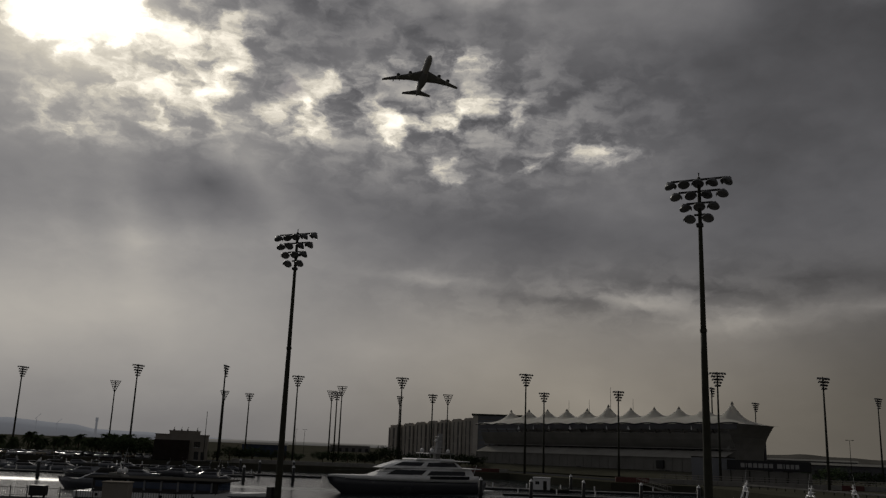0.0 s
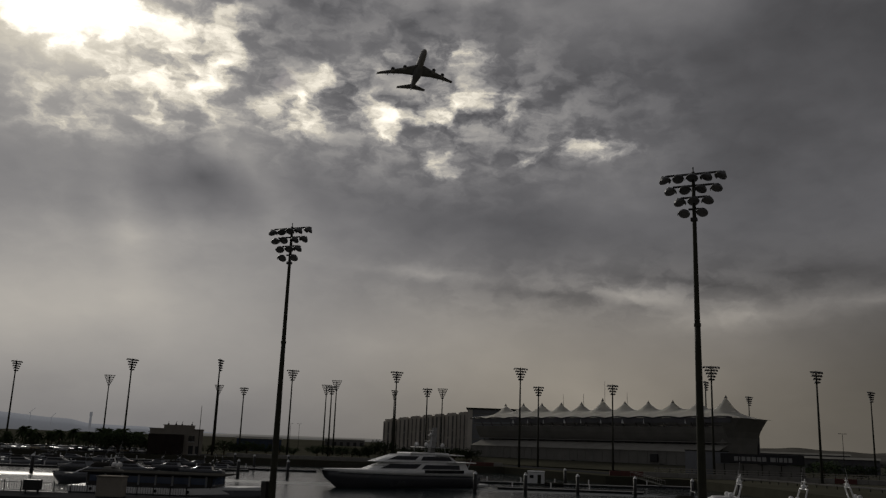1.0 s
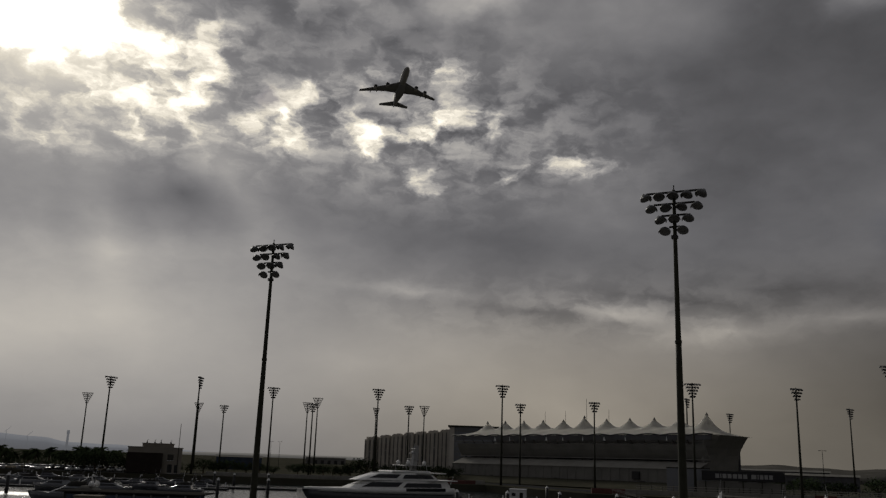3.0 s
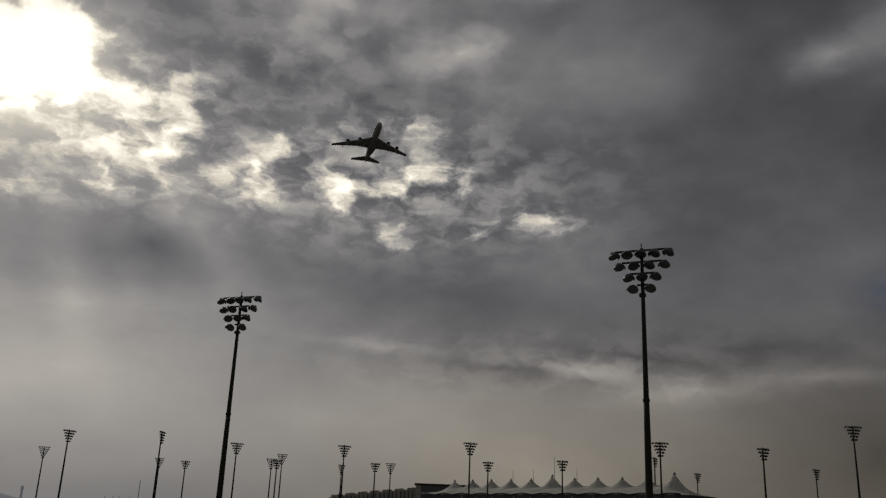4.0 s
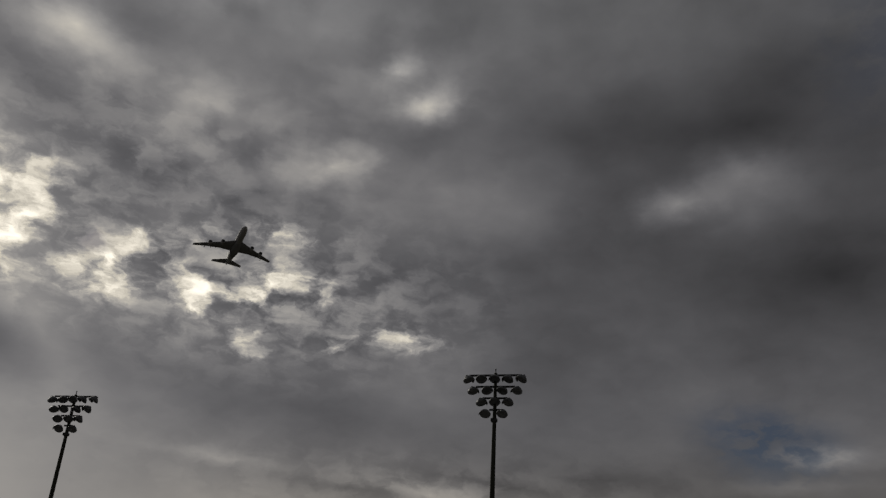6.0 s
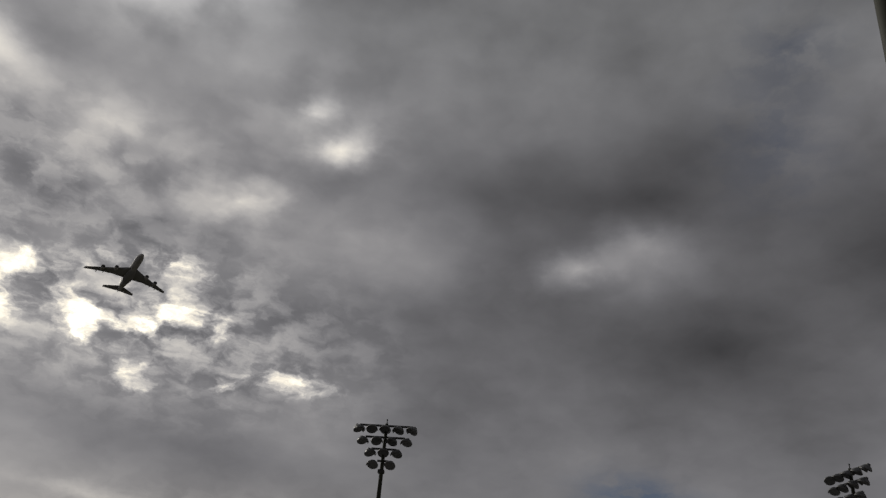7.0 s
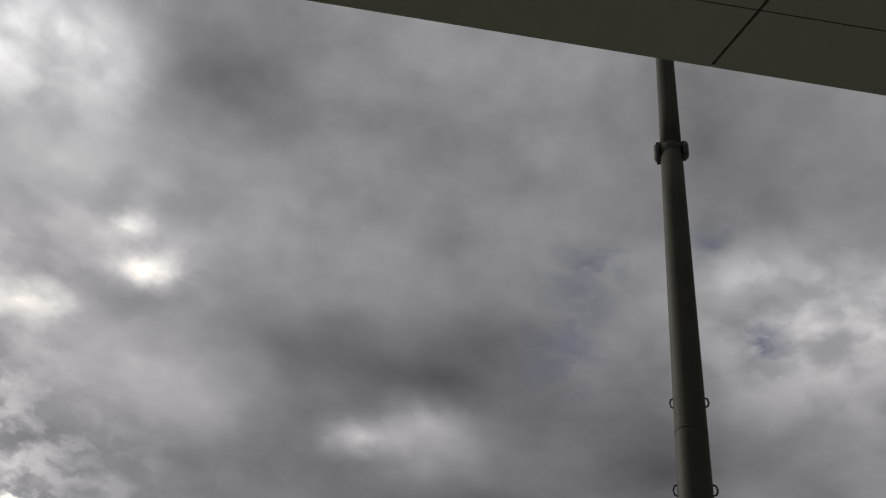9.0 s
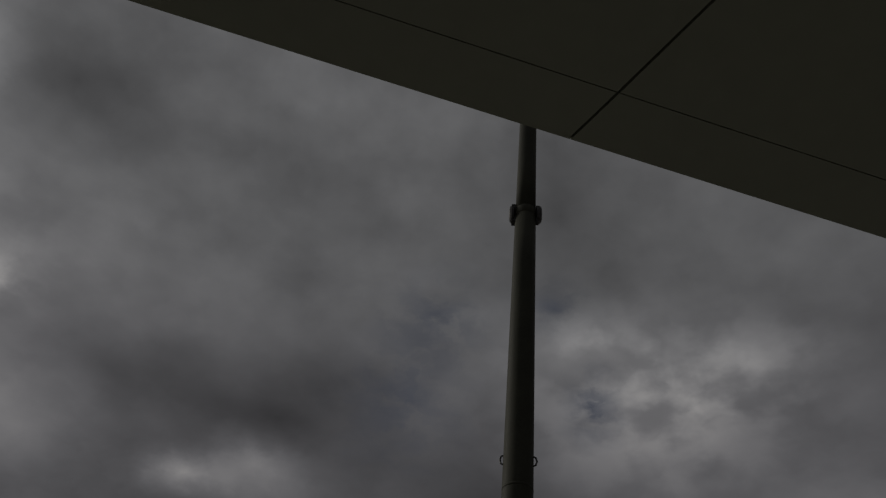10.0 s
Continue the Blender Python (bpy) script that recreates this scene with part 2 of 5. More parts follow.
M_ASPHALT = material("asphalt", (0.05, 0.05, 0.052), 0.85, 0.0, 0.3, 6, 0.005)
M_WHITE = material("white_gelcoat", (0.82, 0.82, 0.81), 0.25, 0.0, 0.06, 4)
M_BOAT = material("grey_white_gelcoat", (0.32, 0.32, 0.32), 0.4, 0.0, 0.2, 3)
M_NAVY = material("grey_hull_paint", (0.19, 0.20, 0.22), 0.2, 0.0, 0.1, 5)
M_GLASS = material("dark_glazing", (0.012, 0.014, 0.018), 0.06, 0.0, 0.2, 3)
M_TENT = material("tensile_membrane", (0.86, 0.84, 0.78), 0.6, 0.0, 0.08, 6, 0.01)
tt = M_TENT.node_tree                               # a thin membrane: a quarter of the light passes through
tl, tm = tt.nodes.new("ShaderNodeBsdfTranslucent"), tt.nodes.new("ShaderNodeMixShader")
tl.inputs[0].default_value, tm.inputs[0].default_value = (0.9, 0.88, 0.82, 1), 0.25
tt.links.new(tt.nodes["Principled BSDF"].outputs[0], tm.inputs[1])
tt.links.new(tl.outputs[0], tm.inputs[2])
tt.links.new(tm.outputs[0], tt.nodes["Material Output"].inputs[0])
M_STAND = material("stand_cladding", (0.21, 0.205, 0.19), 0.8, 0.0, 0.18, 5, 0.01)
M_SEAT = material("seating", (0.10, 0.10, 0.11), 0.7, 0.0, 0.3, 3)
# glazing paled to stand for the haze in front of distant buildings
M_PANE = material("hazed_glazing", (0.16, 0.155, 0.15), 0.4, 0.0, 0.2, 4)
M_AWNING = material("pale_awning", (0.30, 0.29, 0.265), 0.8, 0.0, 0.15, 5)
M_YACHT = material("dark_grey_hull", (0.085, 0.088, 0.098), 0.25, 0.0, 0.1, 5)
# render lightened as well, with the distance haze put into its colour
M_HOTEL = material("hotel_render", (0.62, 0.58, 0.52), 0.8, 0.0, 0.15, 8, 0.01)
M_BLOCK = material("rendered_wall", (0.29, 0.265, 0.23), 0.85, 0.0, 0.2, 3, 0.006)
M_BROWN = material("brown_screen", (0.045, 0.036, 0.033), 0.8, 0.0, 0.3, 2)
M_RED = material("red_barrier", (0.11, 0.035, 0.03), 0.7, 0.0, 0.3, 2)
M_BLUE = material("blue_glazing", (0.04, 0.06, 0.11), 0.15, 0.0, 0.3, 3)
M_TARP = material("dark_deck_paint", (0.045, 0.043, 0.04), 0.85, 0.0, 0.3, 2)
M_TEAK = material("weathered_planks", (0.12, 0.112, 0.10), 0.8, 0.0, 0.3, 1, 0.004)
M_PILE = material("black_pile", (0.02, 0.02, 0.02), 0.6, 0.0, 0.4, 1)
M_CAP = material("white_plastic", (0.75, 0.75, 0.75), 0.5, 0.0, 0.08, 1)
M_LETTER = material("grey_letter_paint", (0.34, 0.34, 0.34), 0.6, 0.0, 0.1, 1)
M_BARK = material("palm_bark", (0.13, 0.10, 0.07), 0.95, 0.0, 0.35, 0.4, 0.02)
M_FROND = material("palm_frond", (0.05, 0.065, 0.032), 0.85, 0.0, 0.4, 0.8)
M_LEAF = material("shrub_leaf", (0.045, 0.062, 0.032), 0.85, 0.0, 0.4, 1.2)
M_TYRE = material("rubber", (0.02, 0.02, 0.02), 0.85)
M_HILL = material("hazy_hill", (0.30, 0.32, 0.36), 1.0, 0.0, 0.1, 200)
hz = M_HILL.node_tree.nodes["Principled BSDF"]      # haze before the far hills, tower and cranes, put in as a weak glow
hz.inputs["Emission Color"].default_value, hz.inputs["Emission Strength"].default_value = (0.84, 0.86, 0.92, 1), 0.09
M_RIDGE = material("dark_scrub_ridge", (0.10, 0.095, 0.085), 1.0, 0.0, 0.3, 20)
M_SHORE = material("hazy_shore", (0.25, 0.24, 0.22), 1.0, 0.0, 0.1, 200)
# a faint warm glow stands for the haze over the far shore
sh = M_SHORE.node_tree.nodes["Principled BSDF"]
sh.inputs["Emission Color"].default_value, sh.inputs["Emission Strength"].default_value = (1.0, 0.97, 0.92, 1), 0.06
M_PLANE = material("aircraft_skin", (0.42, 0.41, 0.40), 0.68, 0.0, 0.08, 12, 0.0, None, 0.2)
M_WING = material("aircraft_wing", (0.28, 0.28, 0.29), 0.68, 0.0, 0.12, 8, 0.0, None, 0.2)
M_SIGN = material("sign_board", (0.012, 0.012, 0.016), 0.5, 0.0, 0.2, 3)
M_CARS = [material(n, c, 0.25, 0.3, 0.05, 3) for n, c in (("car_white", (0.7, 0.7, 0.7)), ("car_silver", (0.4, 0.4, 0.41)), ("car_black", (0.02, 0.02, 0.022)), ("car_sand", (0.35, 0.3, 0.22)))]

M_WATER = bpy.data.materials.new("harbour_water")
M_WATER.use_nodes = True
wn = M_WATER.node_tree
wb = wn.nodes["Principled BSDF"]
wb.inputs["Base Color"].default_value = (0.012, 0.02, 0.022, 1)
wco = wn.nodes.new("ShaderNodeTexCoord")
wno = wn.nodes.new("ShaderNodeTexNoise")
wno.inputs["Scale"].default_value, wno.inputs["Detail"].default_value = 0.9, 6
wbu = wn.nodes.new("ShaderNodeBump")
wbu.inputs["Strength"].default_value, wbu.inputs["Distance"].default_value = 0.65, 0.2
wsp, wro, wcl = (wn.nodes.new("ShaderNode" + k) for k in ("SeparateXYZ", "MapRange", "Math"))   # a lane ruffled by wind, calm on both sides
wcl.operation = "PINGPONG"
wcl.inputs[1].default_value = 90.0
for i, v in ((1, 2.0), (2, 9.0), (3, 0.34), (4, 0.10)):
    wro.inputs[i].default_value = v
wn.links.new(wco.outputs["Object"], wsp.inputs[0])
wn.links.new(wsp.outputs[1], wcl.inputs[0])
wn.links.new(wcl.outputs[0], wro.inputs[0])
wn.links.new(wro.outputs[0], wb.inputs["Roughness"])
wn.links.new(wco.outputs["Object"], wno.inputs["Vector"])
wn.links.new(wno.outputs[0], wbu.inputs["Height"])
wn.links.new(wbu.outputs[0], wb.inputs["Normal"])


# ---- building tools ----
def mesh_of(bm, mat, name, smooth=False):
    bmesh.ops.recalc_face_normals(bm, faces=bm.faces[:])
    me = bpy.data.meshes.new(name)
    bm.to_mesh(me)
    bm.free()
    me.materials.append(mat)
    if smooth:
        for p in me.polygons:
            p.use_smooth = len(p.vertices) <= 4
    return me


def part(name, bm, mat, parent, label="", smooth=False):
    ob = new(name, bm if isinstance(bm, bpy.types.Mesh) else mesh_of(bm, mat, name, smooth))
    ob.parent = parent
    return tagged(ob, label)


def thing(name, label, category, group="", m=None):
    ob = tagged(new(name), label, category, group)
    ob.empty_display_size = 0.2
    if m is not None:
        ob.matrix_basis = m
    return ob


def setting(name, bm, mat, label, smooth=False):
    return tagged(new(name, mesh_of(bm, mat, name, smooth)), label, name.split("_")[0], "", "structure")


def box(bm, x0, x1, y0, y1, z0, z1, bevel=0.0, m=None):
    r = bmesh.ops.create_cube(bm, size=1.0)
    vs = r["verts"]
    for v in vs:
        v.co = Vector((x0 + (v.co.x + 0.5) * (x1 - x0), y0 + (v.co.y + 0.5) * (y1 - y0), z0 + (v.co.z + 0.5) * (z1 - z0)))
        if m is not None:
            v.co = m @ v.co
    if bevel:
        es = list({e for v in vs for e in v.link_edges})
        bmesh.ops.bevel(bm, geom=es, offset=bevel, segments=1, affect="EDGES", profile=0.7)
    return bm


def nb(*a, **k):
    return box(bmesh.new(), *a, **k)


def loft(bm, rings, caps=True, closed=True):
    """Skins rings of equally many points."""
    rows = [[bm.verts.new(p) for p in r] for r in rings]
    n = len(rows[0])
    for a, b in zip(rows, rows[1:]):
        for i in range(n if closed else n - 1):
            j = (i + 1) % n
            bm.faces.new((a[i], a[j], b[j], b[i]))
    if caps and closed:
        bm.faces.new(rows[0][::-1])
        bm.faces.new(rows[-1])
    return bm


def tube(bm, pts, radii, n=10, caps=True):
    """A round bar along points, with a radius at each."""
    rings = []
    for i, p in enumerate(pts):
        p = Vector(p)
        d = (Vector(pts[min(i + 1, len(pts) - 1)]) - Vector(pts[max(i - 1, 0)])).normalized()
        u = d.cross(Vector((0, 1, 0)) if abs(d.y) < 0.9 else Vector((1, 0, 0))).normalized()
        w = d.cross(u)
        rings.append([p + (u * math.cos(2 * math.pi * k / n) + w * math.sin(2 * math.pi * k / n)) * radii[i] for k in range(n)])
    return loft(bm, rings, caps)


def nt(pts, radii, n=10):
    return tube(bmesh.new(), pts, radii, n)


def prism(bm, outline, z0, z1):
    return loft(bm, [[(x, y, z0) for x, y in outline], [(x, y, z1) for x, y in outline]])


def place(az, dist, z=0.0, turn=0.0):
    """A pose on the plan: bearing from the viewer (degrees), distance and height."""
    a = radians(az)
    return pose(dist * math.sin(a), dist * math.cos(a), z, 0, 0, turn)


# ---- water, land and quays ----
setting("water", nb(-4600, 4600, 40, 4600, -0.4, 0.0), M_WATER, "calm dark harbour water under an overcast sky")
LAND = [(-4600, 285), (24, 285), (46, 232), (67, 224), (74, 157), (4600, 157), (4600, 4600), (-4600, 4600)]
setting("ground", prism(bmesh.new(), LAND, -2.0, 2.0), M_SAND, "flat sandy land beyond the harbour")
setting("pavement_near", prism(bmesh.new(), [(-120, -60), (120, -60), (120, 68), (-120, 68)], -2.0, 2.0), M_CONCRETE, "pale concrete promenade along the harbour")
setting("road", prism(bmesh.new(), [(-600, 296), (27, 296), (52, 243), (600, 243), (600, 256), (58, 256), (33, 309), (-600, 309)], 1.9, 2.012), M_ASPHALT, "dark asphalt circuit road beyond the quay")

# ---- the covered terrace where the viewer stands ----
H = 3.0                       # soffit above the eye
EDGE, JOINT = H / 1.475, H / 1.716
roof_turn = pose(0, 0, EYE + H, 0, 0, -33)
terrace = setting("floor", nb(-9, 14, -7, 1.6, EYE - 1.85, EYE - 1.6), M_CONCRETE, "plain concrete terrace floor")
terrace.matrix_basis = pose(0, 0, 0, 0, 0, -33)
wall = setting("wall_back", nb(-9, 14, -7.25, -7, 2.0, EYE + H + 0.4), M_CONCRETE, "plain rendered wall at the back of the terrace")
wall.matrix_basis = pose(0, 0, 0, 0, 0, -33)
base_wall = setting("wall_base", nb(-9, 14, -6.9, 1.4, 2.0, EYE - 1.85), M_CONCRETE, "plain wall under the terrace")
base_wall.matrix_basis = pose(0, 0, 0, 0, 0, -33)
canopy = setting("roof_slab", nb(-9, 14, -7, EDGE - 0.011, 0.027, 0.4), M_JOINT, "flat terrace roof slab with dark joints")
canopy.matrix_basis = roof_turn
bm = bmesh.new()
GAP = 0.0065
LEAN = 0.30                   # the cross joints run slightly askew
xs = [1.007 + 2.35 * k for k in range(-5, 6)]
for y0, y1 in ((JOINT, EDGE), (JOINT - 1.5, JOINT), (JOINT - 3.0, JOINT - 1.5), (JOINT - 4.5, JOINT - 3.0), (JOINT - 6.0, JOINT - 4.5)):
    g = GAP * 0.4
    for a, b in zip(xs, xs[1:]):
        f = [(a + GAP + (EDGE - (y0 + g)) * LEAN, y0 + g), (b - GAP + (EDGE - (y0 + g)) * LEAN, y0 + g),
             (b - GAP + (EDGE - y1 + g) * LEAN, y1 - (g if y1 < EDGE else 0.0125)), (a + GAP + (EDGE - y1 + g) * LEAN, y1 - (g if y1 < EDGE else 0.0125))]
        prism(bm, f, 0.0, 0.028)
        if y1 == EDGE:      # the fascia panel
            box(bm, a + 0.001, b - 0.001, EDGE - 0.012, EDGE, 0.0, 0.42)
panels = setting("ceiling", bm, M_SOFFIT, "grey-beige panelled soffit of the terrace roof")
panels.matrix_basis = roof_turn


# ---- floodlight masts ----
def flood_mesh():
    """A bowl-shaped floodlight with a visor, aimed along -y and down; its yoke is at the origin."""
    bm = bmesh.new()
    ring = lambda r, z: [(r * math.cos(k * math.pi / 7), r * math.sin(k * math.pi / 7), z) for k in range(14)]
    loft(bm, [ring(r, z) for r, z in ((0.06, 0.02), (0.16, -0.02), (0.24, -0.12), (0.31, -0.27), (0.33, -0.31), (0.33, -0.35), (0.29, -0.35), (0.22, -0.22))])
    arc = [math.pi * (1.0 + k / 7) for k in range(8)]
    skirt = [[(r * math.cos(a), r * math.sin(a), z) for a in arc] + [((r - 0.015) * math.cos(a), (r - 0.015) * math.sin(a), z) for a in arc[::-1]] for r, z in ((0.335, -0.33), (0.36, -0.52))]
    loft(bm, skirt)
    box(bm, -0.07, 0.07, -0.07, 0.10, -0.04, 0.14, 0.02)
    bmesh.ops.transform(bm, matrix=pose(0, 0, -0.08, -34) @ Matrix.Diagonal((0.95, 0.95, 0.68, 1)), verts=bm.verts[:])
    return mesh_of(bm, M_LAMP, "floodlight", True)


FLOOD = flood_mesh()


def pole_parts(mast, profile, lugs, collar, boxes=True):
    for name, (z0, r0), (z1, r1) in profile:
        n = max(1, int((z1 - z0) / 1.2))
        part(name, nt([(0, 0, z0 + (z1 - z0) * i / n) for i in range(n + 1)], [r0 + (r1 - r0) * i / n for i in range(n + 1)], 20), M_STEEL, mast, smooth=True)
    if collar:
        z, r = collar
        part("collar", nt([(0, 0, z - 0.09), (0, 0, z - 0.07), (0, 0, z + 0.07), (0, 0, z + 0.09)], [r, r * 1.05, r * 1.05, r], 20), M_STEEL, mast, "painted clamp ring", True)
        for s in (-1, 1) if boxes else ():
            bowl = [[(s * (r * 1.0 + dx), 0.8 * q * math.cos(2 * math.pi * k / 14), z + 1.15 * q * math.sin(2 * math.pi * k / 14)) for k in range(14)] for dx, q in ((0.0, 0.10), (0.02, 0.155), (0.06, 0.165), (0.09, 0.14), (0.105, 0.09))]
            b = loft(bmesh.new(), bowl)
            box(b, s * r * 0.98, s * (r + 0.05), -0.05, 0.05, z - 0.22, z + 0.2, 0.012)
            part("junction_box", b, M_DARK, mast, "small rounded black box clamped to the pole")
    for z, r in lugs:
        for s in (-1, 1):
            b = bmesh.new()
            pts = [(s * (r - 0.01), 0, z - 0.075), (s * (r + 0.035), 0, z - 0.055), (s * (r + 0.05), 0, z), (s * (r + 0.035), 0, z + 0.055), (s * (r - 0.01), 0, z + 0.075)]
            tube(b, pts, [0.013] * 5, 6)
            part("lug", b, M_DARK, mast, "steel lifting lug")


def mast_head(mast, top, counts, pitch, drop, big=1.0):
    """Cross-arms with their floodlights, from the top down."""
    for row, n in enumerate(counts):
        z = top - 0.12 - row * drop
        half = (n - 1) * pitch / 2
        part("crossarm", nb(-half + 0.1, half - 0.1, -0.05, 0.05, z - 0.05, z + 0.05, 0.01), M_DARK, mast)
        for i in range(n):
            lamp = part("floodlight", FLOOD, None, mast)
            side = 0.0 if n % 2 else (0.08 if i >= n / 2 else -0.08)
            lamp.matrix_basis = pose(-half + i * pitch + side, -0.14, z - 0.03, random.uniform(-8, 8), 0, (i - (n - 1) / 2) * -26 + random.uniform(-22, 22)) @ Matrix.Scale(big, 4)
    part("finial", nt([(0, 0, top - 0.1), (0, 0, top + 0.16), (0, 0, top + 0.26)], [0.03, 0.03, 0.045], 8), M_DARK, mast)


def near_mast(m, label):
    mast = thing("floodlight_mast", label, "floodlight mast", "harbour floodlight masts", m)
    pole_parts(mast, [("lower_pole", (0, 0.27), (13.4, 0.155)), ("upper_pole", (13.3, 0.15), (21.9, 0.09)),
                      ("base_flange", (0, 0.48), (0.06, 0.48))], [], (13.5, 0.175), False)
    part("base_box", nb(-0.75, -0.32, -0.3, 0.3, 1.2, 4.0, 0.03), M_DARK, mast, "dark ballast box on the pole")
    mast_head(mast, 21.9, (5, 4, 3, 2), 0.80, 0.66)
    part("bracket", nb(-0.2, 0.16, -0.14, 0.14, 19.12, 19.32, 0.03), M_DARK, mast)
    return mast


near_mast(place(17.08, 47.0, 2.0, -17 - 9), "tall dark steel mast with four rows of floodlights")
near_mast(place(-9.85, 62.0, 2.0, 10 - 33), "tall dark steel mast with four rows of floodlights on the quay")

near_mast(place(46.6, 53.0, 2.0, -46 - 50), "tall dark steel mast with four floodlight rows farther along the quay")
near_mast(place(44.4, 64.0, 2.0, -44 - 40), "tall dark steel mast with four floodlight rows in the distance")

# the mast just beyond the terrace, its head hidden by the roof
D = 10.0
close = thing("floodlight_mast", "thick olive-grey steel mast with clamp boxes beside the terrace roof", "floodlight mast", "harbour floodlight masts", place(52.98, D, 2.0, -54) @ pose(0, 0, 0, 0, 0.85, 0))
zc, z1, z2 = (EYE - 2 + D * math.tan(radians(e)) for e in (48.1, 32.1, 26.8))
pole_parts(close, [("lower_pole", (0, 0.27), (zc, 0.178)), ("seam_ring", (z1 - 0.46, 0.2068), (z1 - 0.42, 0.2068)), ("upper_pole", (zc - 0.02, 0.174), (33.0, 0.10)), ("base_flange", (0, 0.48), (0.06, 0.48))],
           [(z1, 0.195), (z2, 0.21)], (zc, 0.178))
mast_head(close, 33.0, (5, 4, 3, 2), 0.86, 0.66)


def far_mast(counts, height, label, m):
    mast = thing("circuit_mast", label, "floodlight mast", "circuit floodlight masts", m)
    part("pole", nt([(0, 0, -8), (0, 0, height)], [0.45, 0.20], 10), M_STEEL, mast, smooth=True)
    mast_head(mast, height, counts, 0.84, 0.85, 1.3)
    return mast


def frame_mast(height, label, m):
    """An inverted triangle of thin rails that carries small lamps, seen from behind."""
    mast = thing("circuit_mast", label, "floodlight mast", "circuit floodlight masts", m)
    part("pole", nt([(0, 0, -8), (0, 0, height)], [0.45, 0.18], 10), M_STEEL, mast, smooth=True)
    b = bmesh.new()
    for s in (-1, 1):
        tube(b, [(s * 0.15, 0, height - 4.6), (s * 2.2, 0, height)], [0.06, 0.06], 6)
    part("head_frame", b, M_DARK, mast)
    for row in range(6):
        z = height - row * 0.78
        half = 2.2 - row * 0.36
        part("rail", nb(-half, half, -0.06, 0.06, z - 0.07, z + 0.07), M_DARK, mast)
        for i in range(7 - row):
            x = (i - (6 - row) / 2) * 0.64
            part("lamp", nb(x - 0.2, x + 0.2, -0.3, 0.06, z - 0.42, z - 0.06, 0.02), M_LAMP, mast)
    return mast


FIVE, FOUR = (6, 5, 4, 3, 2), (5, 4, 3, 2)
# bearing, elevation of the top, height over the eye, turn
KINDS = {"five": [(-25.48, 3.84, 25, 60), (-19.03, 4.39, 25, 50), (-13.73, 4.68, 25, 84), (-9.11, 4.25, 25, 20), (-2.35, 4.44, 25, 15), (5.77, 4.95, 25, 10), (17.82, 5.29, 24, -10), (19.99, 3.44, 25, 30), (26.79, 3.8, 25, 30), (29.02, 6.3, 30, -10)],
         "four": [(-12.1, 2.98, 20, 20), (-6.53, 3.32, 20, 20), (-0.3, 3.42, 20, 10), (6.96, 3.78, 20, 0), (11.7, 4.01, 20, 5), (17.45, 4.34, 24, 50), (23.91, 5.01, 22, 10), (32.53, 5.76, 27, 30)],
         "frame": [(-20.23, 3.31, 23, 15), (-13.65, 3.05, 23, 30), (-6.87, 3.37, 23, 10), (-6.23, 3.69, 25, 10), (-2.44, 3.2, 23, 50), (0.7, 3.43, 23, 5)]}
for kind, rows in KINDS.items():
    first = None
    for az_m, el_m, up, turn in rows:
        at = place(az_m, up / math.tan(radians(el_m)), 2.0 - 32 + EYE - 2 + up, turn)
        if kind == "frame":
            first = copy_thing(first, at) if first else frame_mast(32, "tall slender mast with a triangular frame of small lamps", at)
        else:
            first = copy_thing(first, at) if first else far_mast(FIVE if kind == "five" else FOUR, 32, "tall slender mast with rows of floodlights", at)


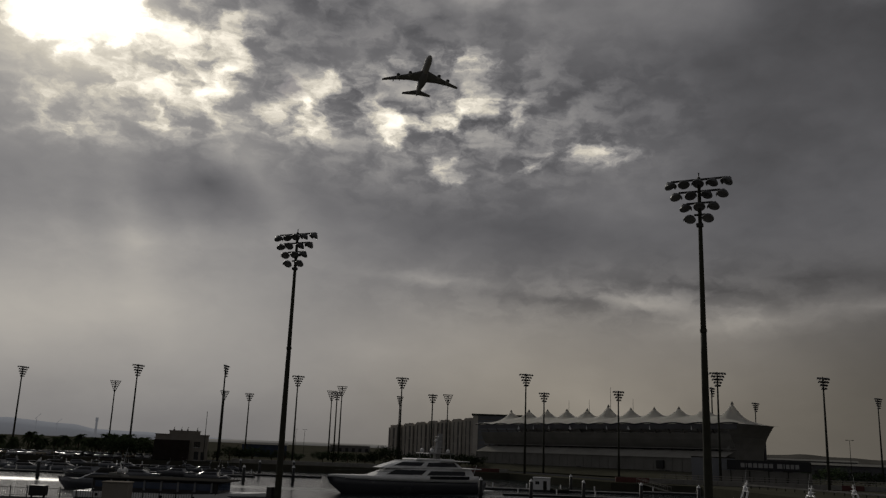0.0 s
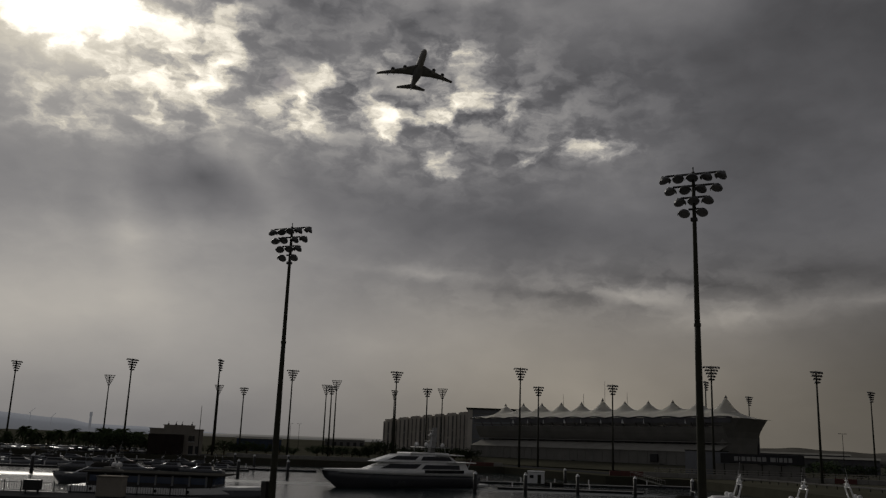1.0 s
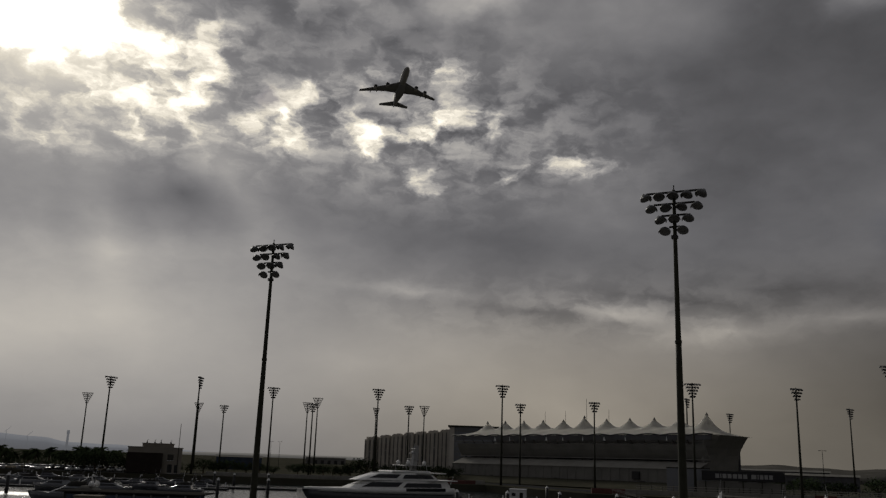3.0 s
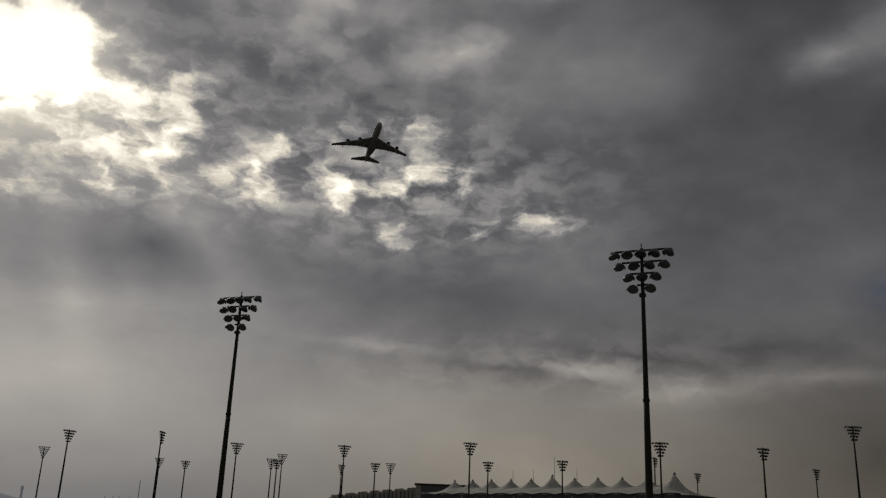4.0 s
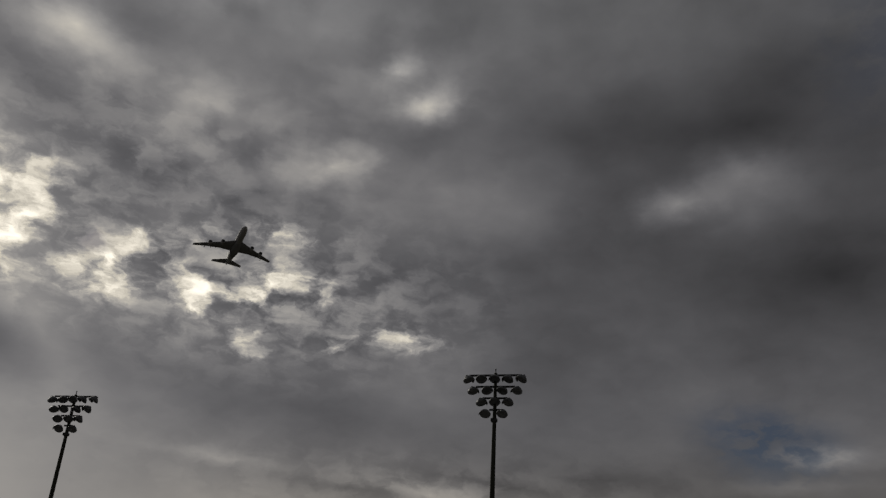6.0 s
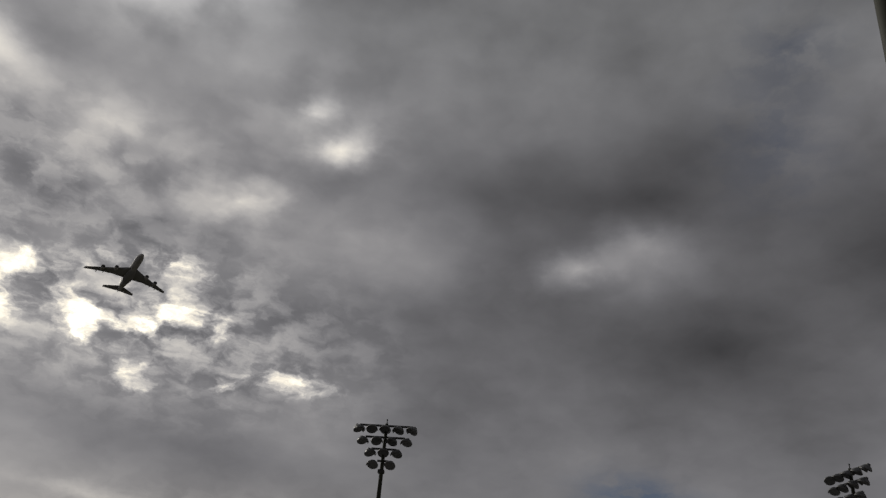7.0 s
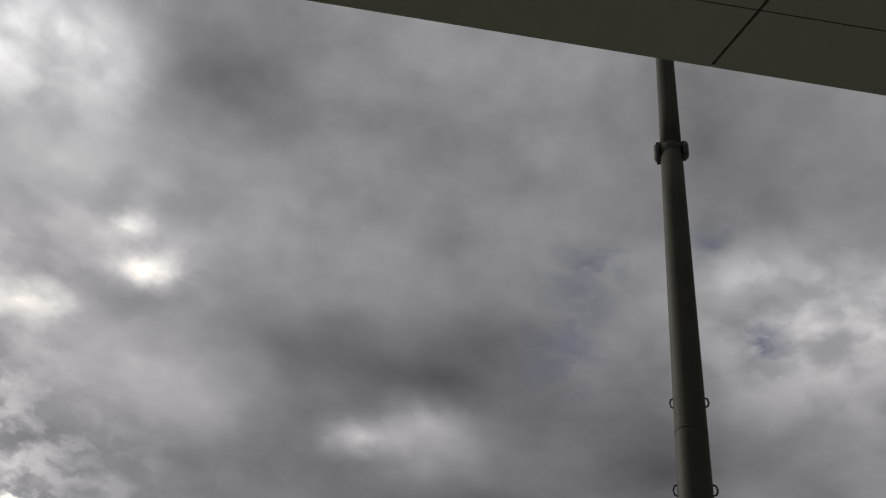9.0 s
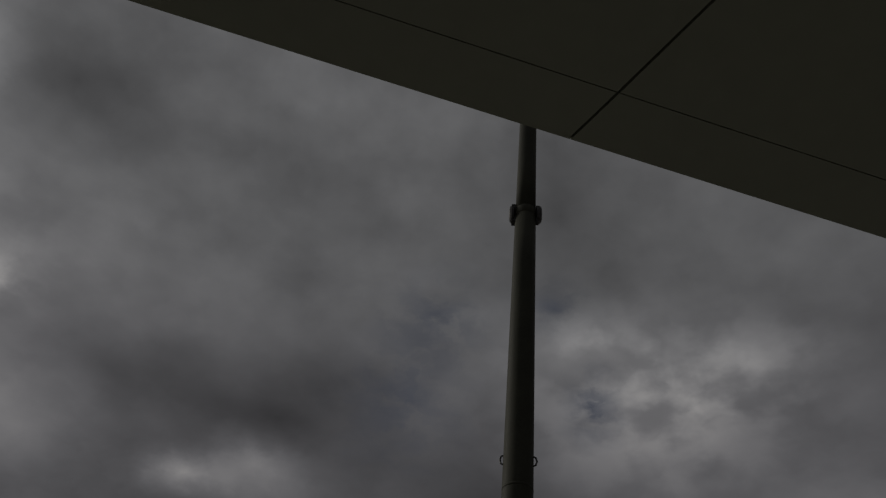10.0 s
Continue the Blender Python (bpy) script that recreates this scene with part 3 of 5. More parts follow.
# ---- the airliner ----
def airliner(m):
    ob = thing("airliner", "large four-engined double-deck airliner flying low with a dark belly", "airplane", "", m)
    rings = []
    for y, w, h, z in ((36.3, 0.15, 0.15, -1.0), (35.6, 1.0, 0.95, -0.9), (34, 1.9, 2.0, -0.6), (31, 2.9, 3.3, -0.15), (26, 3.5, 4.1, 0.1), (18, 3.57, 4.2, 0.2), (-8, 3.57, 4.2, 0.2),
                       (-16, 3.3, 3.7, 0.6), (-24, 2.4, 2.7, 1.3), (-31, 1.3, 1.5, 2.1), (-35.5, 0.5, 0.6, 2.7), (-36.3, 0.15, 0.2, 2.9)):
        rings.append([(w * math.cos(2 * math.pi * k / 24), y, z + h * math.sin(2 * math.pi * k / 24)) for k in range(24)])
    part("fuselage", loft(bmesh.new(), rings), M_PLANE, ob, "pale fuselage", True)
    belly = []
    for y, w, d in ((13, 1.0, 0.5), (10, 3.6, 2.2), (4, 4.3, 2.7), (-6, 4.3, 2.7), (-12, 3.2, 1.8), (-15, 1.0, 0.5)):
        belly.append([(w * math.cos(2 * math.pi * k / 16), y, -2.2 + d * math.sin(2 * math.pi * k / 16)) for k in range(16)])
    part("belly_fairing", loft(bmesh.new(), belly), M_WING, ob, smooth=True)

    def surface(stations):
        rs = []
        for x, lead, chord, z, th in stations:
            prof = ((0, 0), (0.06, 0.42), (0.3, 0.55), (0.65, 0.33), (1, 0.02), (0.65, -0.25), (0.3, -0.42), (0.06, -0.32))
            rs.append([(x, lead - c * chord, z + t * th) for c, t in prof])
        return loft(bmesh.new(), rs)

    for s in (-1, 1):
        part("wing", surface([(s * 2.5, 13.5, 19.5, -2.0, 2.6), (s * 7, 10.2, 16.0, -1.6, 2.1), (s * 14.5, 4.6, 11.2, -0.7, 1.3), (s * 26, -3.4, 7.0, 0.9, 0.7), (s * 38.6, -12.4, 4.0, 2.9, 0.35), (s * 39.9, -14.0, 2.5, 3.1, 0.2)]), M_WING, ob, "dark underside of the wing", True)
        part("winglet", surface([(s * 39.5, -13.4, 2.6, 1.9, 0.1), (s * 39.9, -13.6, 2.9, 3.0, 0.25), (s * 39.7, -13.8, 2.2, 4.2, 0.1)]), M_WING, ob)
        part("tailplane", surface([(s * 1.0, -25.2, 9.4, 2.6, 1.1), (s * 15.2, -34.4, 3.6, 4.3, 0.4)]), M_WING, ob, smooth=True)
        for x, y in ((14.8, 8.8), (25.7, 1.0)):
            z = -2.9 if x < 20 else -1.2
            er = []
            for yy, r in ((y, 1.5), (y + 0.15, 1.85), (y - 1.2, 2.0), (y - 3.2, 1.85), (y - 5.0, 1.3), (y - 6.0, 0.6), (y - 6.6, 0.15)):
                er.append([(s * x + r * math.cos(2 * math.pi * k / 16), yy, z + r * math.sin(2 * math.pi * k / 16)) for k in range(16)])
            engine = part("engine", loft(bmesh.new(), er), M_PLANE, ob, "pale engine nacelle", True)
            part("intake", nt([(s * x, y + 0.02, z), (s * x, y + 0.1, z)], [1.5, 1.5], 16), M_DARK, engine)
            part("pylon", nb(s * x - 0.2, s * x + 0.2, y - 8.0, y - 1.5, z + 1.2, z + 2.6, 0.1), M_WING, engine)
        for x, y in ((10.5, -3.8), (18.5, -7.0), (23, -8.8), (29, -11.4)):
            part("flap_fairing", nt([(s * x, y + 3.6, -1.2 + x * 0.07), (s * x, y + 1.6, -1.75 + x * 0.07), (s * x, y - 0.8, -1.6 + x * 0.07), (s * x, y - 2.4, -1.3 + x * 0.07)], [0.15, 0.5, 0.42, 0.08], 8), M_WING, ob, smooth=True)
    fin = []
    for z, lead, chord, th in ((3.0, -19, 14.5, 1.1), (6, -22.5, 11.5, 0.8), (18.5, -33.5, 5.2, 0.35)):
        prof = ((0, 0), (0.1, 0.45), (0.4, 0.5), (1, 0.02), (0.4, -0.5), (0.1, -0.45))
        fin.append([(t * th, lead - c * chord, z) for c, t in prof])
    part("tail_fin", loft(bmesh.new(), fin), M_PLANE, ob, smooth=True)
    part("tail_light", nt([(0, -36.2, 2.9), (0, -36.6, 2.95)], [0.16, 0.1], 8), M_CAP, ob)
    return ob


airliner(pose(-26.9, 820.7, EYE + 368.6, 13.7, 0.2, 192.5))


# ---- grandstand with a tented roof ----
def grandstand(m):
    ob = thing("grandstand", "long grandstand with a white tented roof and grey curved walls", "grandstand", "", m)
    LEN, PEAKS = 110.0, 11
    step = LEN / PEAKS
    bm = bmesh.new()
    cols, rows = 150, 20
    EDGE_Z = 19.0                                   # the front edge of the membrane
    sag = lambda x: 0.5 * abs(math.cos(math.pi * x / step))
    grid = []
    for i in range(cols + 1):
        x = -4 + (LEN + 7.6) * i / cols
        k = min(max(round((x - step / 2) / step), 0), PEAKS - 1)
        ends = min(1.0, max(0.0, (x + 4) / 10), max(0.0, (LEN + 3.6 - x) / 8.6)) ** 0.85
        line = []
        for j in range(rows + 1):
            y = -4.0 + 24 * j / rows
            r = math.hypot(x - (k + 0.5) * step, (y - 7) * 0.62)
            tall = 5.6 if k in (5, 10) else 4.4
            z = EDGE_Z + (tall - 1.6) * max(0.0, 1 - r / 5.0) ** 2.3 + ends * (2.7 * max(0.0, 1 - abs(y - 7) / 11) ** 0.85 + 0.5 * math.sin(math.pi * (y + 4) / 24))
            z += sag(x) * max(0, 1 - (y + 4) / 7)
            line.append(bm.verts.new((x, y, z)))
        grid.append(line)
    for a, b in zip(grid, grid[1:]):
        for j in range(rows):
            bm.faces.new((a[j], b[j], b[j + 1], a[j + 1]))
    bmesh.ops.solidify(bm, geom=bm.faces[:], thickness=0.12)
    roof = part("roof", bm, M_TENT, ob, "white peaked membrane roof", True)
    for k in range(PEAKS):
        tall = 5.6 if k in (5, 10) else 4.4
        x = (k + 0.5) * step
        part("peak_cap", nt([(x, 7, EDGE_Z + tall + 0.9), (x, 7, EDGE_Z + tall + 1.35), (x, 7, EDGE_Z + tall + 1.8)], [0.62, 0.3, 0.1], 10), M_STAND, roof)
        if k in (3, 4, 5, 6):
            part("aerial", nt([(x + 1, 7, EDGE_Z - 0.6 + tall), (x + 1, 7, EDGE_Z + 4.9 + tall + (3 if k == 5 else 0))], [0.09, 0.05], 6), M_DARK, roof)
    # edge beam that sags between its supports
    bm = bmesh.new()
    pts = [(x, -4.1, EDGE_Z - 0.2 + sag(x)) for x in [(-4 + (LEN + 7.6) * i / 130) for i in range(131)]]
    tube(bm, pts, [0.2] * len(pts), 6)
    part("edge_beam", bm, M_DARK, roof, "dark scalloped edge beam")

    # added dark strip, in place of the shade in the recess below the roof
    part("valance", nb(-2, LEN + 3, -3.95, -3.75, 17.4, EDGE_Z), M_SEAT, roof, "dark strip standing for the shade under the roof edge")

    def sweep(profile, x0, x1, n=2):
        return loft(bmesh.new(), [[(x0 + (x1 - x0) * i / (n - 1), y, z) for y, z in profile] for i in range(n)])

    part("upper_wall", sweep([(-4.0, 16.0), (-3.2, 14.2), (-2.2, 12.7), (-1.4, 11.7), (-0.9, 11.7), (-1.7, 12.7), (-2.7, 14.3), (-3.5, 16.0)], -1, LEN + 0.5), M_STAND, ob, "curved grey balcony wall")
    part("handrail", nt([(-1, -3.8, 16.5), (LEN, -3.8, 16.5)], [0.06, 0.06], 6), M_DARK, ob)
    part("tier", sweep([(-0.9, 11.7), (2, 12.5), (17, 17.1), (17, 16.5), (2, 11.5)], 0, LEN), M_SEAT, ob, "dark rows of seats")
    # back wall takes the dark seat colour to paint in the recess's shade
    part("back_wall", nb(0, LEN, 17, 17.6, 2, 18.8), M_SEAT, ob)
    part("slot_wall", nb(0, LEN, 2.6, 3.0, 2, 11.9), M_DARK, ob)
    part("ledge", nb(-1, LEN + 0.5, -2.0, 2.6, 11.25, 11.6), M_STAND, ob)
    for i in range(20):
        x = 1 + i * 5.4
        part("post", nb(x - 0.18, x + 0.18, -1.0, -0.65, 8.4, 11.25), M_STEEL, ob)
        part("roof_strut", nt([(x, 2, 12.1), (x, -3.8, 18.9)], [0.14, 0.11], 8), M_STEEL, ob)
    for i in range(30):
        a, b = LEN * i / 30 + 0.02, LEN * (i + 1) / 30 - 0.02
        part("awning_panel", loft(bmesh.new(), [[(a, -7.4, 8.3), (a, -0.6, 10.75), (a, -0.6, 10.9), (a, -7.4, 8.48)], [(b, -7.4, 8.3), (b, -0.6, 10.75), (b, -0.6, 10.9), (b, -7.4, 8.48)]]), M_AWNING, ob)
        part("wall_panel", nb(a, b, -7.0, -6.6, 2, 8.35), M_STAND, ob)
        part("pilaster", nb(a - 0.14, a + 0.08, -7.12, -6.98, 2, 8.3), M_STAND, ob)
    for i in (4, 10, 17):
        x = LEN * i / 21
        part("doorway", nb(x, x + 1.6, -7.06, -6.98, 2, 4.4), M_DARK, ob)
    bank = loft(bmesh.new(), [[(x, -7.0, 2.0), (x, -7.2, 4.2), (x, -12.0, 3.4), (x, -21.0, 2.0)] for x in (-6.0, 40.0, LEN + 2)])
    part("bank", bank, M_SAND, ob, "low scrubby bank before the stand")
    # flared end wall
    rings = []
    for z, out, front in ((2, 0.4, -2.0), (7, 0.45, -2.0), (11, 0.7, -1.9), (13, 1.1, -2.2), (15, 1.9, -3.0), (16.8, 3.0, -3.7), (18.2, 4.0, -3.95), (18.95, 4.6, -3.95)):
        rings.append([(LEN - 4, front + 1.2, z), (LEN - 1.5 + out * 0.5, front, z), (LEN + out, front + 2.5, z), (LEN + out, 15, z), (LEN - 1, 15, z), (LEN - 1, front + 3, z), (LEN - 4, front + 1.8, z)])
    part("end_wall", loft(bmesh.new(), rings), M_STAND, ob, "flared grey end wall")
    # small white panels stand for gaps where bright sky shows through
    for i, x in enumerate((20, 28, 36, 46, 54, 63, 72, 81, 97)):
        b = bmesh.new()
        w = 0.5 if i % 3 else 1.1
        loft(b, [[(x, -4.3, 17.2), (x + w, -4.3, 17.0), (x + w * 0.4, -4.3, 18.4)], [(x, -4.2, 17.2), (x + w, -4.2, 17.0), (x + w * 0.4, -4.2, 18.4)]])
        part("banner", b, M_CAP, ob, "small white panel in place of a bright sky gap under the roof")
    part("speaker", nb(86, 88.8, -7.8, -6.9, 4.9, 7.4, 0.08), M_DARK, ob, "dark box on the wall")
    return ob


grandstand(pose(21.7, 355, 0, 0, -0.3, -50.3))

# two-tone advertising board beyond the quay, its letters as plain bars
board = thing("advertising_board", "long black board with pale lettering bars on a wall", "sign", "", place(20.6, 262, 2.0, -20.6 - 3))
part("panel", nb(-10.8, 10.8, 0, 0.3, 4.35, 6.75, 0.03), M_SIGN, board, "black panel")
part("frame", nb(-10.95, 10.95, 0.05, 0.4, 4.22, 6.88), M_STEEL, board)
part("plinth", nb(-13, 11, 0.6, 1.2, 0, 4.0), M_STAND, board, "low grey wall")
for i in range(5):
    part("leg", nb(-10 + i * 5 - 0.12, -10 + i * 5 + 0.12, 0.1, 0.34, 0, 4.1), M_STEEL, board)
bar_x = -7.3
for wdt in (1.05, 0.3, 1.05, 1.05, 1.15, 1.05, 1.05, 0, 1.35, 0.3, 0.9, 0.9, 0.95):
    if wdt:
        part("letter_bar", nb(bar_x, bar_x + wdt, -0.03, 0.0, 4.95, 6.12), M_LETTER, board, "pale plain bar")
    bar_x += (wdt or 0.45) + 0.3
tower = thing("start_tower", "tall plain grey tower block beside the track", "building", "", place(17.4, 268, 2.0, -17))
part("wall", nb(-6, 6, 0, 6, 0, 7.2), M_NAVY, tower)
part("cap", nb(-6.1, 6.1, -0.1, 6.1, 7.2, 7.5), M_STEEL, tower)


# ---- hotel far behind the stand ----
def hotel(m):
    ob = thing("hotel", "long pale hotel block with deep vertical bays, hazy in distance", "hotel", "", m)
    n = 21
    for i in range(n):
        x0, x1 = i * 3.2, (i + 1) * 3.2
        top = 23 + 8.5 * (i / (n - 1)) ** 0.8
        back = 0.5 + 1.2 * (i % 3 == 0)
        part("wall", nb(x0, x1, back + 0.6, 16, -8, top - 1.2 * (i % 3 == 0)), M_HOTEL, ob)
        part("pier", nb(x0 + 2.5, x1 + 0.05, 0.0, back + 0.6, -8, top - 0.3), M_HOTEL, ob)
        for k in range(2 + i % 2):
            z = -6 + k * (top + 4) / (2 + i % 2)
            part("window", nb(x0 + 0.5, x0 + 1.3 + 0.5 * (i % 4 == 1), back + 0.5, back + 0.68, z + 0.2, z + (top + 4) / (2 + i % 2) - 0.4), M_PANE, ob)
    part("parapet", nb(-0.3, n * 3.2, 15.4, 16.2, 20, 24), M_HOTEL, ob)
    block = part("tower", nb(n * 3.2 + 0.1, n * 3.2 + 40, -4, 16, -8, 33.5), M_NAVY, ob, "dark glazed end tower")
    part("tower_roof", nb(n * 3.2 - 1, n * 3.2 + 42, -6, 17, 33.5, 34.6), M_STEEL, block)
    for k in range(10):
        part("floor_band", nb(n * 3.2 + 4, n * 3.2 + 39.8, -4.25, -4.0, -6 + k * 4, -5.2 + k * 4), M_PANE, block)
    part("stair_shaft", nb(n * 3.2 + 0.2, n * 3.2 + 4, -4.6, -4.05, -8, 33.2), M_HOTEL, block, "pale stair shaft")
    return ob


hotel(pose(-38.0, 703, 2, 0, 0, -4))


# ---- harbour office ----
def office(m):
    ob = thing("harbour_office", "two-storey sand-coloured building with a brown screened front", "building", "", m)
    part("wall", nb(-6.8, 6.8, 0, 9, 0, 6.7), M_BLOCK, ob)
    part("upper_storey", nb(-3.4, 4.4, 1.5, 8.5, 6.7, 7.75), M_BLOCK, ob)
    part("parapet", nb(-7.0, 7.0, -0.15, 9.1, 6.7, 6.95), M_BLOCK, ob)
    part("parapet", nb(-3.6, 4.6, 1.35, 8.6, 7.75, 7.95), M_BLOCK, ob)
    part("screen", nb(-6.9, 2.2, -1.4, -0.05, 0.2, 5.4), M_BROWN, ob, "dark brown slatted screen")
    for i in range(18):
        part("slat", nb(-6.8 + i * 0.5, -6.6 + i * 0.5, -1.5, -1.4, 0.2, 5.4), M_BROWN, ob)
    for x, z, w, h in ((3.4, 3.6, 1.6, 1.5), (3.6, 0.3, 1.2, 2.2), (5.4, 0.3, 0.9, 2.1)):
        win = part("window", nb(x, x + w, -0.06, 0.02, z, z + h), M_GLASS, ob)
        part("frame", nb(x - 0.1, x + w + 0.1, -0.09, -0.06, z - 0.1, z), M_CAP, win)
    for x in (-2.6, -0.6, 1.0, 3.6):
        unit = part("roof_unit", nb(x, x + 0.4, 3, 3.5, 7.95, 8.3), M_STEEL, ob)
        part("vent", nt([(x + 0.2, 3.3, 8.3), (x + 0.2, 3.3, 8.75), (x + 0.45, 3.3, 8.9)], [0.06, 0.06, 0.05], 6), M_STEEL, unit)
    return ob


office(place(-16.0, 300, 2.0, 12) @ Matrix.Scale(1.2, 4))
flag = thing("flag_pole", "bare slim flag pole beside the harbour office", "pole", "", place(-14.6, 296, 2.0))
part("pole", nt([(0, 0, 0), (0, 0, 15.6)], [0.15, 0.08], 8), M_STEEL, flag)
part("finial", nt([(0, 0, 15.6), (0, 0, 15.8)], [0.1, 0.1], 8), M_DARK, flag)

# ---- low sheds and distant land ----
for az_s, d_s, w_s, h_s, mat, lab in ((-10.9, 430, 21, 5.6, M_BLUE, "long low shed with a blue glazed front"), (25.0, 420, 30, 6.0, M_SEAT, "long low grey pit building"), (22.2, 520, 60, 7.6, M_SEAT, "low grey service building behind trees"),
                                      (-5.5, 900, 40, 6.0, M_PANE, "low grey warehouse in the distance")):
    shed = thing("shed", lab, "building", "", place(az_s, d_s, 2.0, -az_s))
    part("wall", nb(-w_s / 2, w_s / 2, 0, 10, 0, h_s), mat, shed)
    part("roof", loft(bmesh.new(), [[(-w_s / 2 - 0.5, -0.8, h_s), (-w_s / 2 - 0.5, 11, h_s), (-w_s / 2 - 0.5, 5, h_s + 0.9)], [(w_s / 2 + 0.5, -0.8, h_s), (w_s / 2 + 0.5, 11, h_s), (w_s / 2 + 0.5, 5, h_s + 0.9)]]), M_STAND, shed)
    for i in range(6):
        part("door", nb(-w_s / 2 + (i + 0.3) * w_s / 6, -w_s / 2 + (i + 0.75) * w_s / 6, -0.08, 0.02, 0, h_s * 0.6), M_DARK, shed)


def ridge(name, az0, az1, dist, tops, label, mat):
    """A long low hill: a loft of humps across the bearing."""
    rings = []
    n = 60
    for i in range(n + 1):
        f = i / n
        a = radians(az0 + (az1 - az0) * f)
        k = f * (len(tops) - 1)
        j = min(int(k), len(tops) - 2)
        h = tops[j] + (tops[j + 1] - tops[j]) * (k - j)
        h = max(2.5, h + h * 0.12 * noise.noise((f * 14, dist * 0.01, 0)))
        c, s = math.cos(a), math.sin(a)
        rings.append([((dist + q) * s, (dist + q) * c, z) for q, z in ((-160, 1.0), (-60, 1 + h * 0.7), (0, 1 + h), (90, 1 + h * 0.7), (200, 1.0))])
    return setting(name, loft(bmesh.new(), rings, closed=True), mat, label, True)


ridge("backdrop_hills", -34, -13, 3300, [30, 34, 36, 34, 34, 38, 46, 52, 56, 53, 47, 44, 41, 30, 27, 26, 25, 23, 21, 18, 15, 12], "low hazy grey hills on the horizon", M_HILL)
ridge("backdrop_ridge", 18, 44, 900, [11, 14.5, 12.5, 14, 9.5, 8, 8], "low dark ridge on the horizon", M_RIDGE)
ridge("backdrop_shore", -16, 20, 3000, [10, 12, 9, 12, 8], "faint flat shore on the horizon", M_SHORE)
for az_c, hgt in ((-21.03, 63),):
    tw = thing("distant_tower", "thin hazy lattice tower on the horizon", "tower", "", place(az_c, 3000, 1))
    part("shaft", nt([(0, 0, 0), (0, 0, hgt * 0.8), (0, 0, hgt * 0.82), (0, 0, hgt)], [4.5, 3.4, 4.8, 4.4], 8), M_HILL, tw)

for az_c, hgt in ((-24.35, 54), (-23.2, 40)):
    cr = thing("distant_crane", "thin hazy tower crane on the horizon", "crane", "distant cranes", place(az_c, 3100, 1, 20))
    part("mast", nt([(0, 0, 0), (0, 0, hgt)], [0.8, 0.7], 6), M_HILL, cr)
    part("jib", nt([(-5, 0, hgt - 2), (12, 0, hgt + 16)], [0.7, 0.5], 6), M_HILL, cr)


def low(az_l, el_l, z, turn=0.0):
    """A pose at height z, seen at a bearing and a small angle under the horizon."""
    return place(az_l, (EYE - z) / math.tan(radians(-el_l)), z, turn)


# ---- boats ----
def hull(bm, length, beam, free, rake=0.10, flare=0.8, z0=-0.5, sheer=0.25):
    """Bow at +y, stern at -y; a shaped hull with a raked stem."""
    rings = []
    for i in range(13):
        f = i / 12
        y = -length / 2 + length * f
        w = beam / 2 * (1 - max(0, (f - 0.45) / 0.55) ** 2.4) * (0.92 + 0.08 * min(1, f * 4))
        w = max(w, 0.06)
        top = free * (1 + sheer * f ** 2)
        back = rake * length * max(0, (f - 0.6) / 0.4) ** 1.5
        rings.append([(-w, y, top), (-w * 0.98, y - back * 0.15, top * 0.6), (-w * flare, y - back * 0.7, 0.15), (-w * flare * 0.6, y - back, z0), (w * flare * 0.6, y - back, z0),
                      (w * flare, y - back * 0.7, 0.15), (w * 0.98, y - back * 0.15, top * 0.6), (w, y, top), (w * 0.93, y, top - 0.12), (-w * 0.93, y, top - 0.12)])
    return loft(bm, rings)


def house(bm, y0, y1, w0, w1, z0, z1, rake0, rake1, tumble=0.9):
    """A deckhouse from y0 (aft) to y1 (forward), raked at both ends."""
    lo, hi = [], []
    for f in (0, 0.15, 0.5, 0.8, 0.94, 1):
        y = y0 + (y1 - y0) * f
        w = (w0 + (w1 - w0) * f ** 2) / 2 * (1 if f < 0.9 else (0.86 if f < 1 else 0.55))
        yt = y0 + rake0 + (y1 - rake1 - y0 - rake0) * f
        lo.append((w, y))
        hi.append((w * tumble, yt))
    ring = lambda s, z: [(x, y, z) for x, y in s] + [(-x, y, z) for x, y in s[::-1]]
    mid = [((a[0] + b[0]) / 2 + 0.04, (a[1] + b[1]) / 2) for a, b in zip(lo, hi)]
    cap = [(x * 0.9, y) for x, y in hi]
    return loft(bm, [ring(lo, z0), ring(mid, (z0 + z1) / 2), ring(hi, z1 - 0.12), ring(cap, z1)])


def glazing(bm, y0, y1, w0, w1, z0, z1, rake0, rake1, tumble, a, b, fa, fb):
    """Dark window bands proud of a deckhouse's sides, from share a to b of its height and fa to fb of its length."""
    knots = (0, 0.15, 0.5, 0.8, 0.94, 1)
    full = [(w0 + (w1 - w0) * f ** 2) / 2 * (1 if f < 0.9 else (0.86 if f < 1 else 0.55)) for f in knots]

    def half(f):
        j = max(i for i in range(5) if knots[i] <= f)
        return full[j] + (full[j + 1] - full[j]) * (f - knots[j]) / (knots[j + 1] - knots[j])

    for s in (-1, 1):
        rings = []
        for i in range(11):
            f = fa + (fb - fa) * i / 10
            ring = []
            for hz in (a, b):
                w = half(f) * (1 + (tumble - 1) * hz) + 0.09
                y = y0 + rake0 * hz + (y1 - y0 - (rake0 + rake1) * hz) * f
                ring.append((s * w, y, z0 + (z1 - z0) * hz))
            rings.append(ring + [(x - s * 0.12, y, z) for x, y, z in ring[::-1]])
        loft(bm, rings)
    return bm


